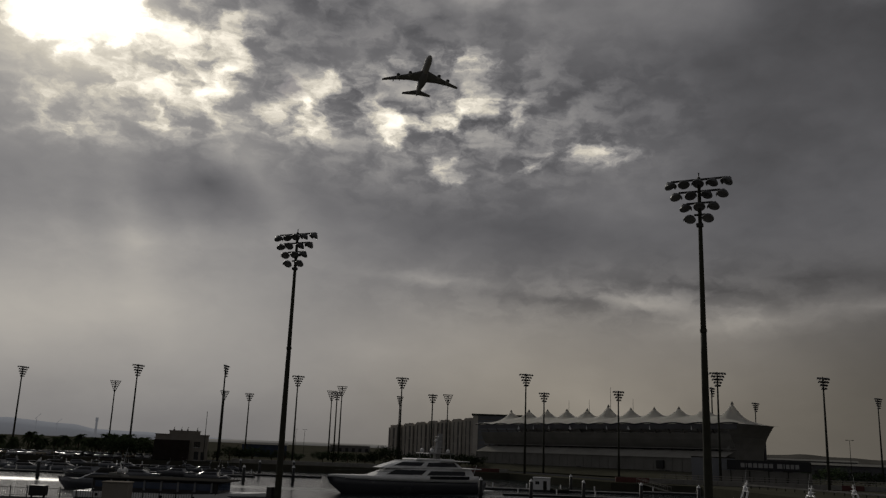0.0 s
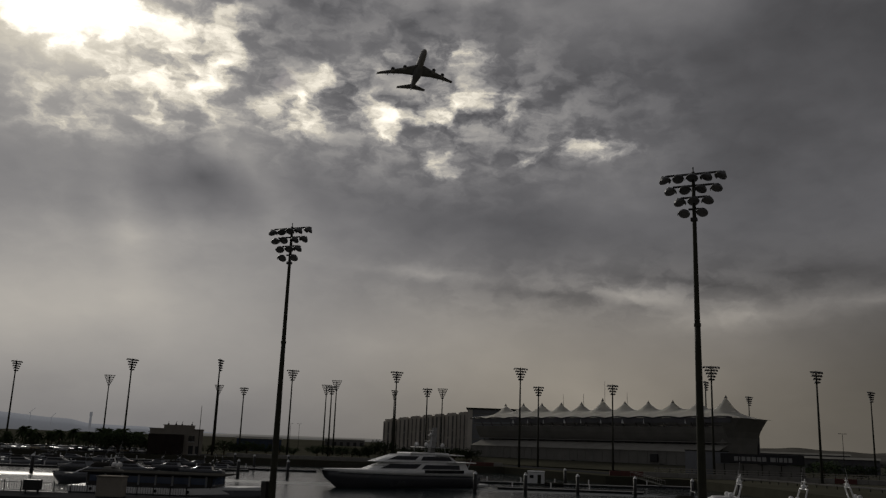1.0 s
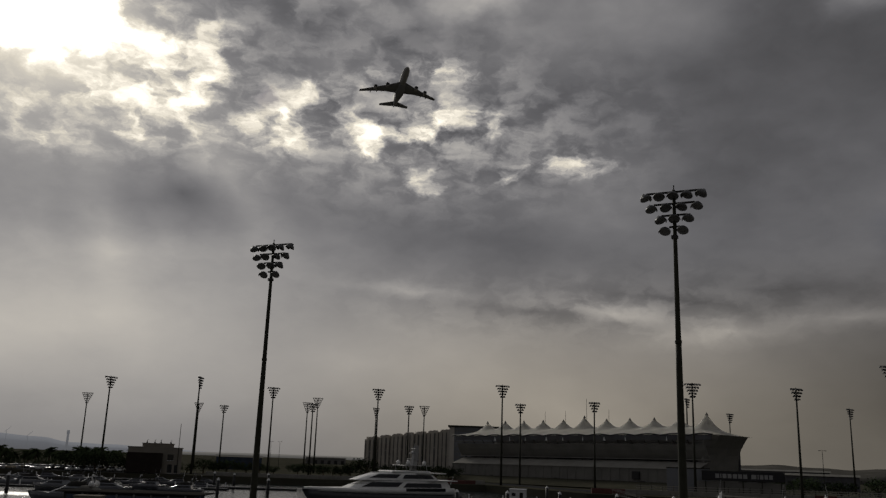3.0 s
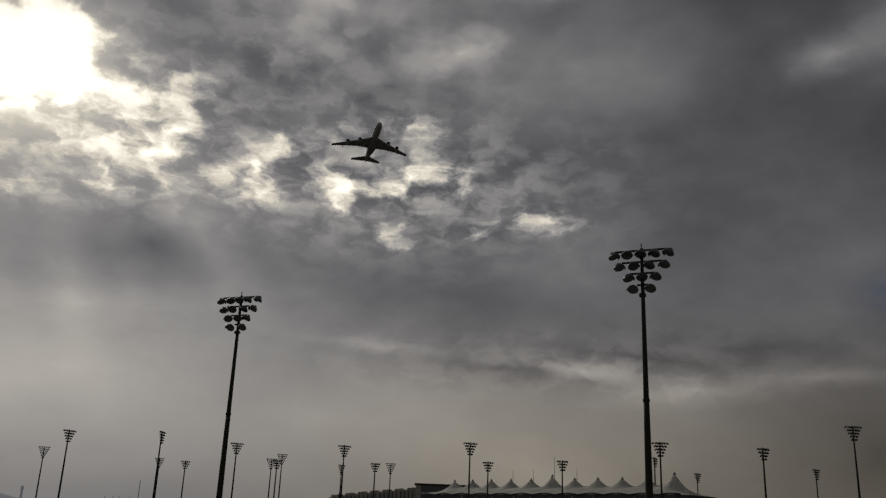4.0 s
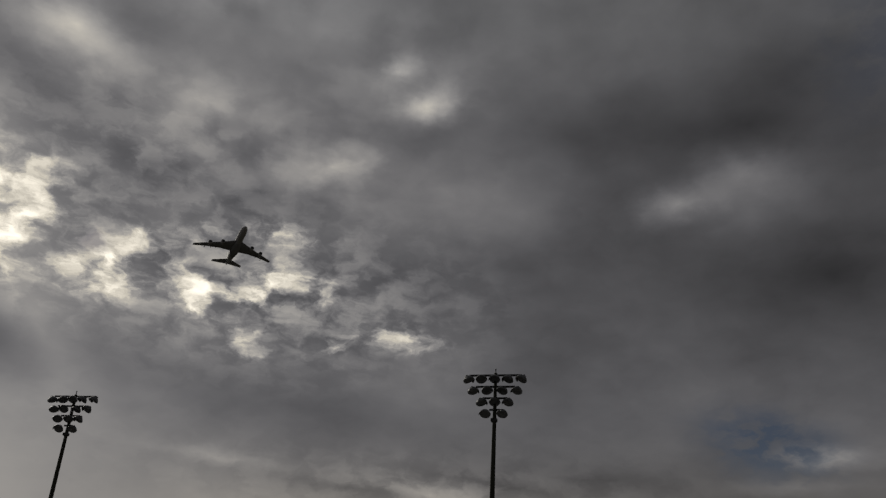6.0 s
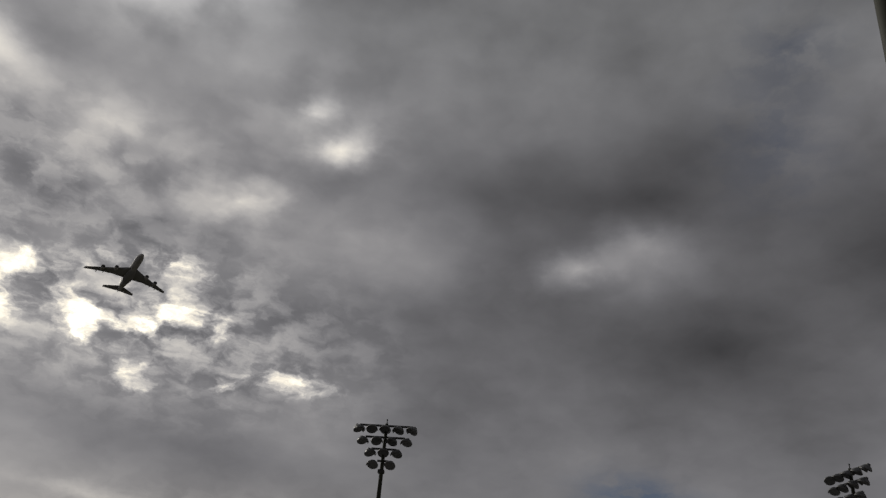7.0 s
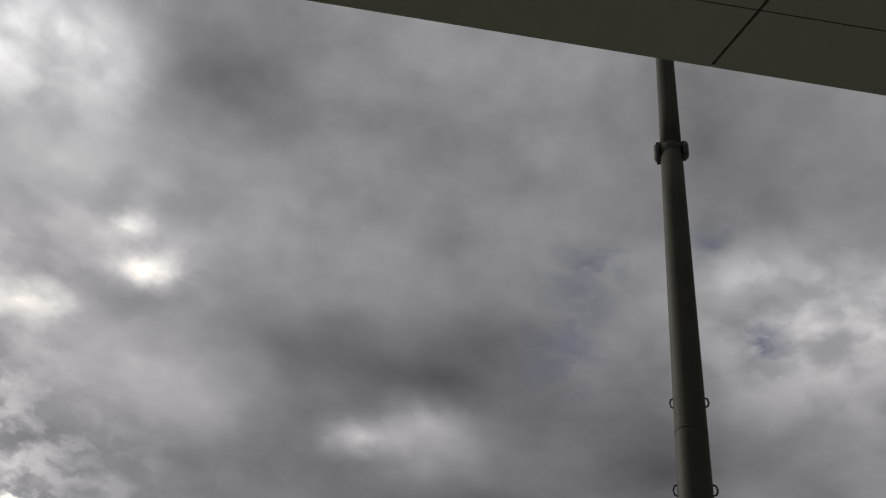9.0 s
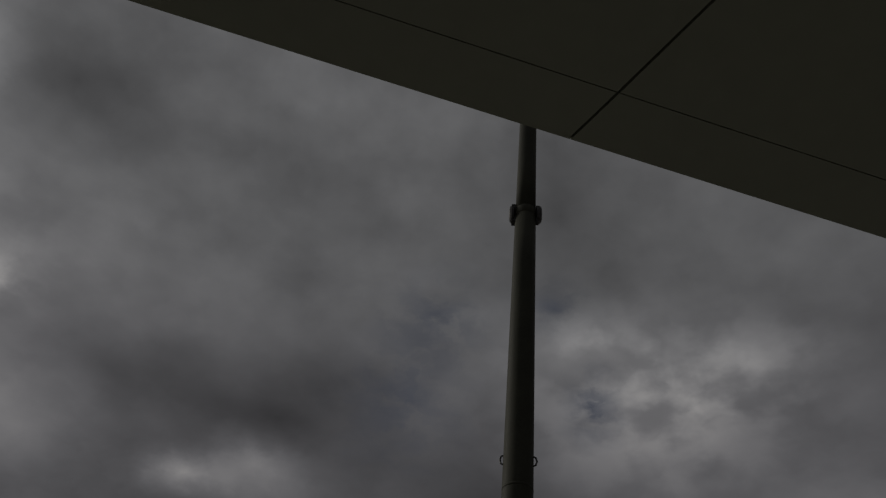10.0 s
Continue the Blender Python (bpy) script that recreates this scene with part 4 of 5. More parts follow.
def dome(parent, x, y, z, r):
    rings = [[(x + r * c * math.cos(2 * math.pi * k / 12), y + r * c * math.sin(2 * math.pi * k / 12), z + h * r) for k in range(12)] for h, c in ((0, 0.7), (0.35, 0.95), (0.8, 1.0), (1.3, 0.82), (1.65, 0.45), (1.75, 0.1))]
    part("radar_dome", loft(bmesh.new(), rings), M_CAP, parent, "white radar dome", True)


def superyacht(m):
    ob = thing("superyacht", "large white motor yacht with grey lower hull moored broadside", "yacht", "", m)
    part("hull", hull(bmesh.new(), 44, 8.6, 2.7, 0.12, 0.82), M_YACHT, ob, "dark grey hull", True)
    b = bmesh.new()
    rings = []
    for i in range(12):
        f = i / 11
        y = -19 + 40.6 * f
        w = 4.46 * (1 - max(0, (f - 0.42) / 0.58) ** 2.4) + 0.05
        z = 2.62 * (1 + 0.25 * ((y + 22) / 44) ** 2)
        up = 1.15 * (1 - 0.6 * f)
        rings.append([(-w, y, z - 0.15), (-w * 1.0, y, z + up), (-w * 0.9, y, z + up + 0.06), (w * 0.9, y, z + up + 0.06), (w, y, z + up), (w, y, z - 0.15)])
    part("bulwark", loft(b, rings), M_WHITE, ob, "white upper hull and foredeck", True)
    part("swim_platform", nb(-3.6, 3.6, -25.2, -21.5, 0.2, 0.7, 0.1), M_WHITE, ob)
    tiers = [("main_deckhouse", (-18.5, 11.5, 7.4, 5.0, 3.4, 5.35, 1.0, 6.5, 0.9), (0.25, 0.72, 0.10, 0.52)),
             ("bridge_deck", (-15, 8.6, 6.6, 4.4, 5.35, 6.95, 2.4, 6.0, 0.88), (0.25, 0.78, 0.05, 0.50)),
             ]
    for name, dims, g in tiers:
        h = part(name, house(bmesh.new(), *dims), M_WHITE, ob, smooth=False)
        part("window_band", glazing(bmesh.new(), *dims, *g), M_GLASS, h, "dark tinted window band")
        part("windscreen", glazing(bmesh.new(), *dims, 0.3, 0.80, 0.58, 0.93), M_GLASS, h, "raked dark windscreen")
        part("overhang", nb(-dims[2] / 2 - 0.35, dims[2] / 2 + 0.35, dims[0] - 1.8, dims[0] + 7, dims[5] - 0.06, dims[5] + 0.12, 0.05), M_WHITE, h)
    part("hull_window", glazing(bmesh.new(), -22, 22, 9.0, 8.6, 1.5, 4.4, 0, 0, 1, 0.55, 0.78, 0.14, 0.42), M_GLASS, ob, "long dark side opening")
    part("sun_deck", nb(-2.6, 2.6, -13, -1, 6.95, 7.4, 0.2), M_WHITE, ob)
    hard = part("hardtop", nb(-2.4, 2.4, -13.0, -5.0, 8.5, 8.64, 0.06), M_BOAT, ob, "thin grey hardtop")
    for x in (-1.9, 1.9):
        for y in (-12.3, -6.0):
            part("stanchion", nt([(x, y, 7.3), (x * 0.95, y + 0.3, 8.55)], [0.09, 0.08], 8), M_BOAT, hard)
    arch = part("radar_mast", loft(bmesh.new(), [[(-w, y - 1.1, z), (w, y - 1.1, z), (w, y + 0.2, z), (-w, y + 0.2, z)] for w, y, z in ((0.6, -9, 7.4), (0.42, -9.4, 9.6), (0.25, -9.8, 11.6), (0.15, -9.9, 13.0))]), M_BOAT, ob, "grey radar mast")
    for z, wd in ((9.9, 2.2), (11.2, 1.5), (12.2, 0.9)):
        part("spreader", nb(-wd, wd, -10.0, -9.5, z, z + 0.14, 0.03), M_BOAT, arch)
    part("aerial", nt([(0, -9.9, 13.5), (0, -9.9, 16.2)], [0.07, 0.03], 6), M_DARK, arch)
    for x, y, z, r in ((-1.7, -6.4, 8.75, 0.52), (1.7, -6.4, 8.75, 0.52), (-1.5, -11.6, 8.75, 0.48), (1.5, -11.6, 8.75, 0.48), (0, -9.2, 11.3, 0.3)):
        dome(arch, x, y, z, r)
        part("pedestal", nt([(x, y, z - 0.3), (x, y, z + 0.2)], [0.16, 0.16], 8), M_BOAT, arch)
    part("ensign_staff", nt([(0, -21.5, 3.6), (0, -22.9, 6.2)], [0.05, 0.04], 6), M_CAP, ob)
    part("anchor_pocket", nb(-2.0, 2.0, 14.0, 14.8, 2.3, 2.9, 0.05), M_DARK, ob)
    for s in (-1, 1):
        rail = bmesh.new()
        pts = [(s * (4.2 * (1 - max(0, (f - 0.42) / 0.58) ** 2.4) + 0.02), -19 + 40 * f, 4.6) for f in (0.62, 0.7, 0.8, 0.9, 0.97)]
        tube(rail, pts, [0.03] * 5, 5)
        part("deck_rail", rail, M_STEEL, ob)
    return ob


superyacht(pose(-5.9, 180, 0.0, 0, 0, 128) @ Matrix.Diagonal((1, 0.83, 0.92, 1)))


def motor_boat(m, length=14.0, dark=False, bright=False):
    # unless bright, cabins are greyed and flybridges darkened to stand for backlit sides
    skin = M_WHITE if bright else M_BOAT
    ob = thing("motor_boat", "large white motor yacht with radar domes at its berth" if bright else "white-topped grey motor cruiser with dark windows on its berth" if not dark else "dark-hulled motor boat with a white cabin on its berth", "boat", "moored boats", m)
    s = length / 14
    part("hull", hull(bmesh.new(), length, 4.2 * s, 1.5 * s, 0.12, 0.8, -0.4), M_WHITE if bright else (M_YACHT if dark else M_NAVY), ob, "", True)
    top = (2.3 if bright else 2.75) * s
    dims = (-3.8 * s, 3.6 * s, 3.3 * s, 2.2 * s, 1.5 * s, top, 0.4 * s, 2.6 * s, 0.85)
    cab = part("cabin", house(bmesh.new(), *dims), M_NAVY if dark else skin, ob)
    part("window_band", glazing(bmesh.new(), *dims, 0.35, 0.8, 0.05, 0.88), M_GLASS, cab)
    part("flybridge", house(bmesh.new(), -3.4 * s, 0.6 * s, 2.6 * s, 2.0 * s, top, top + (0.5 if bright else 0.75) * s, 0.2 * s, 0.7 * s, 0.9), skin if bright else M_TARP, ob)
    part("arch", nt([(-1.25 * s, -3.0 * s, 2.7 * s), (-1.1 * s, -3.5 * s, 4.3 * s), (1.1 * s, -3.5 * s, 4.3 * s), (1.25 * s, -3.0 * s, 2.7 * s)], [(0.11 if bright else 0.07) * s] * 4, 8), M_WHITE if bright else M_NAVY, ob)
    if bright or dark:
        dome(ob, 0, -3.5 * s, 4.3 * s, (0.34 if bright else 0.22) * s)
    part("aerial", nt([(0.8 * s, -3.5 * s, 4.3 * s), (0.9 * s, -3.9 * s, 7.0 * s)], [0.03, 0.015], 5), M_CAP, ob)
    if bright:
        dome(ob, -0.9 * s, -2.2 * s, top + 0.45 * s, 0.34 * s)
        dome(ob, 0.9 * s, -2.2 * s, top + 0.45 * s, 0.34 * s)
        part("radar_mast", nt([(0, -3.5 * s, 4.3 * s), (0, -3.7 * s, 5.6 * s)], [0.16 * s, 0.08 * s], 8), M_WHITE, ob)
        for z, w in ((4.7, 0.8), (5.2, 0.5)):
            part("spreader", nb(-w * s, w * s, -3.75 * s, -3.5 * s, z * s, (z + 0.08) * s), M_WHITE, ob)
        part("tender", house(bmesh.new(), -6.6 * s, -4.6 * s, 1.2 * s, 0.9 * s, 1.6 * s, 2.2 * s, 0.1 * s, 0.3 * s, 0.8), M_CAP, ob, "small covered tender")
    rail = bmesh.new()
    for q in (-1, 1):
        tube(rail, [(q * 1.95 * s, 0.5 * s, 2.35 * s), (q * 1.6 * s, 3.6 * s, 2.45 * s), (q * 0.15 * s, 6.8 * s, 2.6 * s)], [0.025] * 3, 5)
        for a, b, c in ((1.95, 0.5, 1.6), (1.6, 3.6, 1.7), (0.9, 5.3, 1.8)):
            tube(rail, [(q * a * s * 0.98, b * s, c * s), (q * a * s * 0.98, b * s, 2.42 * s)], [0.02] * 2, 5)
    part("bow_rail", rail, M_STEEL, ob)
    part("cockpit_seat", nb(-1.3 * s, 1.3 * s, -6.2 * s, -5.4 * s, 1.35 * s, 1.8 * s, 0.06), M_CAP, ob)
    return ob


boat_a = motor_boat(low(-24.5, -2.16, 0.0, -72), 10.0)
boat_b = motor_boat(low(-20.5, -3.15, 0.0, 86), 14.5, True)
for az_b, el_b, turn, kind, size in ((-27.2, -2.2, -100, 0, 1.0), (-26.2, -1.95, 80, 0, 0.95), (-22.5, -2.14, -78, 0, 1.05), (-25.2, -1.84, -95, 1, 0.6), (-23.3, -1.82, 85, 0, 0.9), (-21.7, -1.80, -85, 1, 0.62), (-20.3, -1.84, 95, 0, 0.85),
                                     (-18.9, -1.95, -100, 1, 0.6), (-17.0, -2.0, 80, 1, 0.55), (-14.6, -2.02, 100, 1, 0.6), (-12.7, -1.86, -85, 1, 0.5), (-19.6, -2.15, 92, 0, 0.8)):
    copy_thing(boat_b if kind else boat_a, low(az_b, el_b, 0.0, turn) @ Matrix.Scale(size, 4))
boat_c = motor_boat(low(17.6, -3.95, 0.0, 86), 15.5, False, True)
for az_b, el_b, turn, size in ((-21.4, -2.42, 74, 0.8), (-18.2, -2.5, -98, 0.72), (-16.2, -2.26, 84, 0.66), (-14.3, -2.5, 92, 0.7), (-12.9, -2.18, -80, 0.55), (-23.2, -2.02, 96, 0.62), (-15.4, -1.84, -92, 0.5), (-26.9, -1.82, 88, 0.55)):
    copy_thing(boat_b, low(az_b, el_b, 0.0, turn) @ Matrix.Scale(size, 4))
copy_thing(boat_c, low(26.6, -3.45, 0.0, -98) @ Matrix.Scale(0.96, 4))
copy_thing(boat_c, low(21.4, -3.95, 0.0, 92) @ Matrix.Scale(0.95, 4))
copy_thing(boat_a, low(15.6, -3.7, 0.0, 100))


def excursion_boat(m):
    ob = thing("excursion_boat", "broad grey-white excursion boat with a dark flat roof and blue windows", "boat", "moored boats", m)
    part("hull", hull(bmesh.new(), 25, 7.2, 2.2, 0.10, 0.9, -0.5, 0.06), M_YACHT, ob, "dark lower hull", True)
    part("saloon", nb(-3.1, 3.1, -10.5, 5.2, 2.2, 3.85, 0.15), M_DARK, ob, "dark saloon with blue windows")
    part("roof", nb(-3.5, 3.5, -11.4, 6.4, 3.85, 4.02, 0.06), M_TARP, ob, "flat dark roof")
    for s in (-1, 1):
        for i in range(7):
            win = part("window", nb(s * 3.08, s * 3.16, -10.0 + i * 2.1, -8.2 + i * 2.1, 2.85, 3.6), M_BLUE, ob)
            part("frame", nb(s * 3.1, s * 3.2, -8.2 + i * 2.1, -7.95 + i * 2.1, 2.6, 3.8), M_NAVY, win)
    part("front_window", nb(-2.7, 2.7, 5.16, 5.28, 2.8, 3.65), M_BLUE, ob)
    part("wheelhouse", house(bmesh.new(), -9.5, -7.2, 2.4, 2.0, 4.0, 4.5, 0.2, 0.8, 0.92), M_STAND, ob)
    m2 = part("mast", nt([(0, -8, 4.4), (0, -8.4, 5.6)], [0.14, 0.08], 8), M_CAP, ob)
    dome(m2, -0.9, -8.0, 4.45, 0.36)
    dome(m2, 0.9, -8.0, 4.45, 0.36)
    band = bmesh.new()
    rings = []
    for k in range(14):
        f = k / 13
        y = -12.4 + 24.2 * f
        w = 3.7 * (1 - max(0, (f - 0.45) / 0.55) ** 2.4) + 0.08
        z = 1.55 + 0.45 * max(0, (f - 0.55) / 0.45)
        rings.append([(-w, y, z), (-w, y, z + 0.75), (w, y, z + 0.75), (w, y, z)])
    band = part("sheer_band", loft(band, rings), M_WHITE, ob, "white upper hull band")
    for q in (-1, 1):
        for y in (-9.5, -5.5, -1.5, 2.5):
            part("porthole", nt([(q * 3.7, y, 1.95), (q * 3.84, y, 1.95)], [0.2, 0.2], 10), M_GLASS, band)
    return ob


excursion_boat(place(-15.6, 118, 0.0, -92))

# ---- pontoons, piles and quay furniture ----
for k, (az0, az1, el_p, wid) in enumerate(((-12.3, -7.2, -2.02, 1.8), (-13.2, -6.6, -1.66, 2.0), (2.9, 12.9, -2.3, 1.8), (4.4, 13.5, -2.62, 1.8), (-27, -15.0, -1.72, 2.2), (-22.5, -11.4, -2.12, 2.2), (-27.5, -19.5, -2.3, 1.6), (13.0, 16.4, -2.2, 2.0))):
    d = (EYE - 0.55) / math.tan(radians(-el_p))
    x0, x1 = d * math.tan(radians(az0)), d * math.tan(radians(az1))
    pont = thing("pontoon", "floating timber pontoon with a pale edge", "pontoon", "harbour pontoons", pose(0, d, 0))
    part("deck", nb(x0, x1, -wid / 2, wid / 2, 0.36, 0.55), M_TEAK, pont)
    part("fender", nb(x0, x1, -wid / 2 - 0.1, -wid / 2, 0.42, 0.56), M_CAP, pont, "pale plastic fender strip")
    for i in range(int((x1 - x0) / 6) + 1):
        part("float", nb(x0 + i * 6, min(x0 + i * 6 + 5.9, x1), -wid / 2 + 0.1, wid / 2 - 0.1, -0.3, 0.36), M_PILE, pont)
    for i in range(int((x1 - x0) / 8)):
        part("service_post", nb(x0 + 3 + i * 8, x0 + 3.25 + i * 8, -0.12, 0.12, 0.55, 1.6, 0.03), M_CAP, pont)


def pile(m):
    ob = thing("mooring_pile", "black mooring pile with a white conical cap", "mooring pile", "mooring piles", m)
    part("shaft", nt([(0, 0, -2), (0, 0, 3.4)], [0.34, 0.34], 14), M_PILE, ob, smooth=True)
    part("cap", nt([(0, 0, 3.4), (0, 0, 3.5), (0, 0, 3.95)], [0.38, 0.38, 0.05], 14), M_CAP, ob, "white cone cap")
    part("guide", nt([(0, 0, 0.6), (0, 0, 0.85)], [0.5, 0.5], 14), M_DARK, ob)
    return ob


first = None
for az_p, el_p in ((-12.05, -2.6), (-11.1, -2.05), (-8.98, -2.5), (-12.3, -1.95), (2.98, -3.05), (6.2, -3.0), (8.7, -2.35), (9.5, -2.9), (13.05, -2.9), (16.5, -2.9), (-23.9, -2.6), (-9.0, -1.95), (19.2, -2.6)):
    at = low(az_p, el_p, 0.0)
    first = copy_thing(first, at) if first else pile(at)

hut = thing("harbour_hut", "small white hut on the pontoon with a rounded roof", "hut", "", low(6.85, -2.35, 0.55, -10))
part("wall", nb(-1.9, 1.9, 0, 2.6, 0, 2.5, 0.08), M_CAP, hut)
part("roof", nb(-2.05, 2.05, -0.15, 2.75, 2.5, 2.8, 0.13), M_WHITE, hut)
part("door", nb(0.4, 1.2, -0.04, 0.02, 0.05, 2.0), M_STEEL, hut)
part("window", nb(-1.4, -0.5, -0.03, 0.02, 1.2, 1.9), M_GLASS, hut)
rib = thing("dinghy", "small grey inflatable dinghy beside the hut", "boat", "", low(8.0, -2.4, 0.2, 80))
part("tube", nt([(-0.8, -2.2, 0.3), (-0.9, 1, 0.32), (-0.5, 2.1, 0.45), (0, 2.5, 0.5), (0.5, 2.1, 0.45), (0.9, 1, 0.32), (0.8, -2.2, 0.3)], [0.28] * 7, 8), M_STEEL, rib, smooth=True)
part("floor", nb(-0.8, 0.8, -2.2, 1.6, 0.05, 0.2), M_DARK, rib)

gang = thing("gangway", "sloping steel gangway from the quay down to the pontoon", "gangway", "", pose(57.5, 219, 0.55, 0, 0, 20))
part("deck", loft(bmesh.new(), [[(-0.8, 0, 0), (0.8, 0, 0), (0.8, 0, 0.15), (-0.8, 0, 0.15)], [(-0.8, 13, 1.5), (0.8, 13, 1.5), (0.8, 13, 1.65), (-0.8, 13, 1.65)]]), M_STEEL, gang)
for x in (-0.8, 0.8):
    part("handrail", nt([(x, 0, 1.2), (x, 13, 2.7)], [0.05, 0.05], 6), M_CONCRETE, gang)
    for i in range(9):
        part("stanchion", nt([(x, i * 1.6, 0.1 + i * 0.18), (x, i * 1.6, 1.2 + i * 0.18)], [0.04, 0.04], 6), M_CONCRETE, gang)

# track-side barrier on the quay, in painted lengths
barrier = thing("track_barrier", "low grey and faded red concrete barrier along the quay", "barrier", "", pose(0, 0, 0))
for i in range(30):
    x = -66 + i * 3.0
    part("block", nb(x, x + 2.96, 289, 289.5, 2, 3.2, 0.05), M_RED if i in (26, 27, 28) else M_CONCRETE, barrier)
for i in range(46):
    x = 48 + i * 3.0
    part("block", nb(x, x + 2.96, 236, 236.5, 2, 3.3, 0.05), M_RED if i in (0, 1, 2, 20, 21) else M_CONCRETE, barrier)
fence = thing("quay_fence", "pale post and rail fence along the track", "fence", "", pose(0, 0, 0))
for i in range(30):
    part("post", nb(62 + i * 3, 62.22 + i * 3, 240, 240.2, 2, 4.6), M_STEEL, fence)
for z in (3.0, 3.6, 4.2):
    part("rail", nb(61, 151, 239.95, 240.0, z, z + 0.22), M_CONCRETE, fence)

guard = thing("guard_rail", "long pale steel guard rail on short posts along the quay", "guard rail", "", pose(78, 226, 2.0, 0, 0, -68.7))
part("rail", nb(0, 62, -0.06, 0.06, 0.62, 0.98, 0.03), M_CONCRETE, guard)
for i in range(21):
    part("post", nb(0.1 + i * 2.95, 0.28 + i * 2.95, 0.07, 0.22, 0, 0.95), M_STEEL, guard)

# the near jetty with its railing
setting("pavement_jetty", prism(bmesh.new(), [(-75, 96), (-26, 96), (-26, 104), (-75, 104)], -2, 1.8), M_ASPHALT, "dark jetty with a steel railing")
railing = thing("jetty_railing", "dark steel railing with curved posts along the jetty", "railing", "", pose(-62, 103.5, 1.8))
for i in range(19):
    post = bmesh.new()
    tube(post, [(i * 1.9, 0, 0), (i * 1.9, 0, 1.0), (i * 1.9, -0.12, 1.22), (i * 1.9, -0.3, 1.28)], [0.06, 0.06, 0.06, 0.05], 8)
    part("post", post, M_DARK, railing)
for z in (0.2, 1.05):
    part("rail", nt([(-0.5, -0.02, z), (35, -0.02, z)], [0.03, 0.03], 6), M_DARK, railing)
for i in range(120):
    part("baluster", nb(-0.4 + i * 0.29, -0.37 + i * 0.29, -0.02, 0.01, 0.2, 1.05), M_DARK, railing)
kiosk = thing("service_kiosk", "dark service box on legs beside the railing", "service box", "", pose(-44.4, 101, 1.8))
part("body", nb(-0.9, 0.9, -0.5, 0.5, 0.4, 1.5, 0.05), M_DARK, kiosk)
for x in (-0.7, 0.7):
    part("leg", nb(x - 0.08, x + 0.08, -0.08, 0.08, 0, 0.4), M_DARK, kiosk)
pillar = thing("stone_pillar", "square sand-coloured rendered pillar on the jetty", "pillar", "", pose(-35.4, 100.5, 1.8))
part("shaft", nb(-1.4, 1.4, -0.9, 0.9, 0, 2.1, 0.05), M_BLOCK, pillar)
part("coping", nb(-1.5, 1.5, -1.0, 1.0, 2.1, 2.25, 0.04), M_BLOCK, pillar)



# ---- palms, shrubs and parked cars ----
def palm(m):
    ob = thing("palm_tree", "date palm with a shaggy crown beside the car park", "palm tree", "palms", m)
    part("trunk", nt([(0, 0, 0), (0.05, 0, 1.5), (0.1, 0.05, 3.2), (0.1, 0.1, 4.6)], [0.30, 0.23, 0.21, 0.26], 9), M_BARK, ob, smooth=True)
    bm = bmesh.new()
    for i in range(46):
        a = i * 2.399
        lift = random.uniform(-0.5, 1.25)
        ln = random.uniform(1.9, 2.8)
        prev = None
        side = Vector((-math.sin(a), math.cos(a), 0))
        for k in range(6):
            f = k / 5
            c = Vector((0.1 + math.cos(a) * ln * f * math.cos(lift * 0.6), 0.1 + math.sin(a) * ln * f * math.cos(lift * 0.6), 4.6 + ln * (math.sin(lift) * f - 0.75 * f * f)))
            wd = 0.34 * math.sin(math.pi * (0.15 + 0.8 * f)) + 0.02
            row = [bm.verts.new(c + side * wd - Vector((0, 0, wd * 0.6))), bm.verts.new(c), bm.verts.new(c - side * wd - Vector((0, 0, wd * 0.6)))]
            if prev:
                bm.faces.new((prev[0], prev[1], row[1], row[0]))
                bm.faces.new((prev[1], prev[2], row[2], row[1]))
            prev = row
    part("crown", bm, M_FROND, ob, "drooping grey-green fronds")
    return ob


def shrub(m, spread=3.2, high=3.8, count=900):
    ob = thing("tree", "dense dark broad-leaved tree on the shore", "tree", "shore trees", m)
    part("trunk", nt([(0, 0, -0.2), (0.1, 0, high * 0.35), (0.3, 0.1, high * 0.6)], [0.22, 0.16, 0.08], 8), M_BARK, ob)
    for i in range(4):
        a = i * 1.7
        part("limb", nt([(0.1, 0, high * 0.3), (math.cos(a) * spread * 0.5, math.sin(a) * spread * 0.5, high * 0.65)], [0.1, 0.03], 6), M_BARK, ob)
    bm = bmesh.new()
    clumps = [(Vector((random.uniform(-1, 1) * spread * 0.7, random.uniform(-1, 1) * spread * 0.7, random.uniform(0.35, 0.85) * high)), random.uniform(0.5, 1.0) * spread * 0.45) for _ in range(16)]
    for i in range(count):
        c, r = clumps[i % 16]
        d = Vector((random.gauss(0, 1), random.gauss(0, 1), random.gauss(0, 0.75)))
        p = c + d.normalized() * r * random.uniform(0.55, 1.08)
        u = Vector((random.uniform(-1, 1), random.uniform(-1, 1), random.uniform(-1, 1))).normalized() * 0.22
        w = u.cross(Vector((0.3, 0.5, 0.8))).normalized() * 0.13
        bm.faces.new([bm.verts.new(p + u), bm.verts.new(p + w), bm.verts.new(p - u), bm.verts.new(p - w)])
    part("crown", bm, M_LEAF, ob, "ragged dark green crown")
    return ob


random.seed(11)
first_palm = palm(place(-23.8, 345, 2.0, 0))
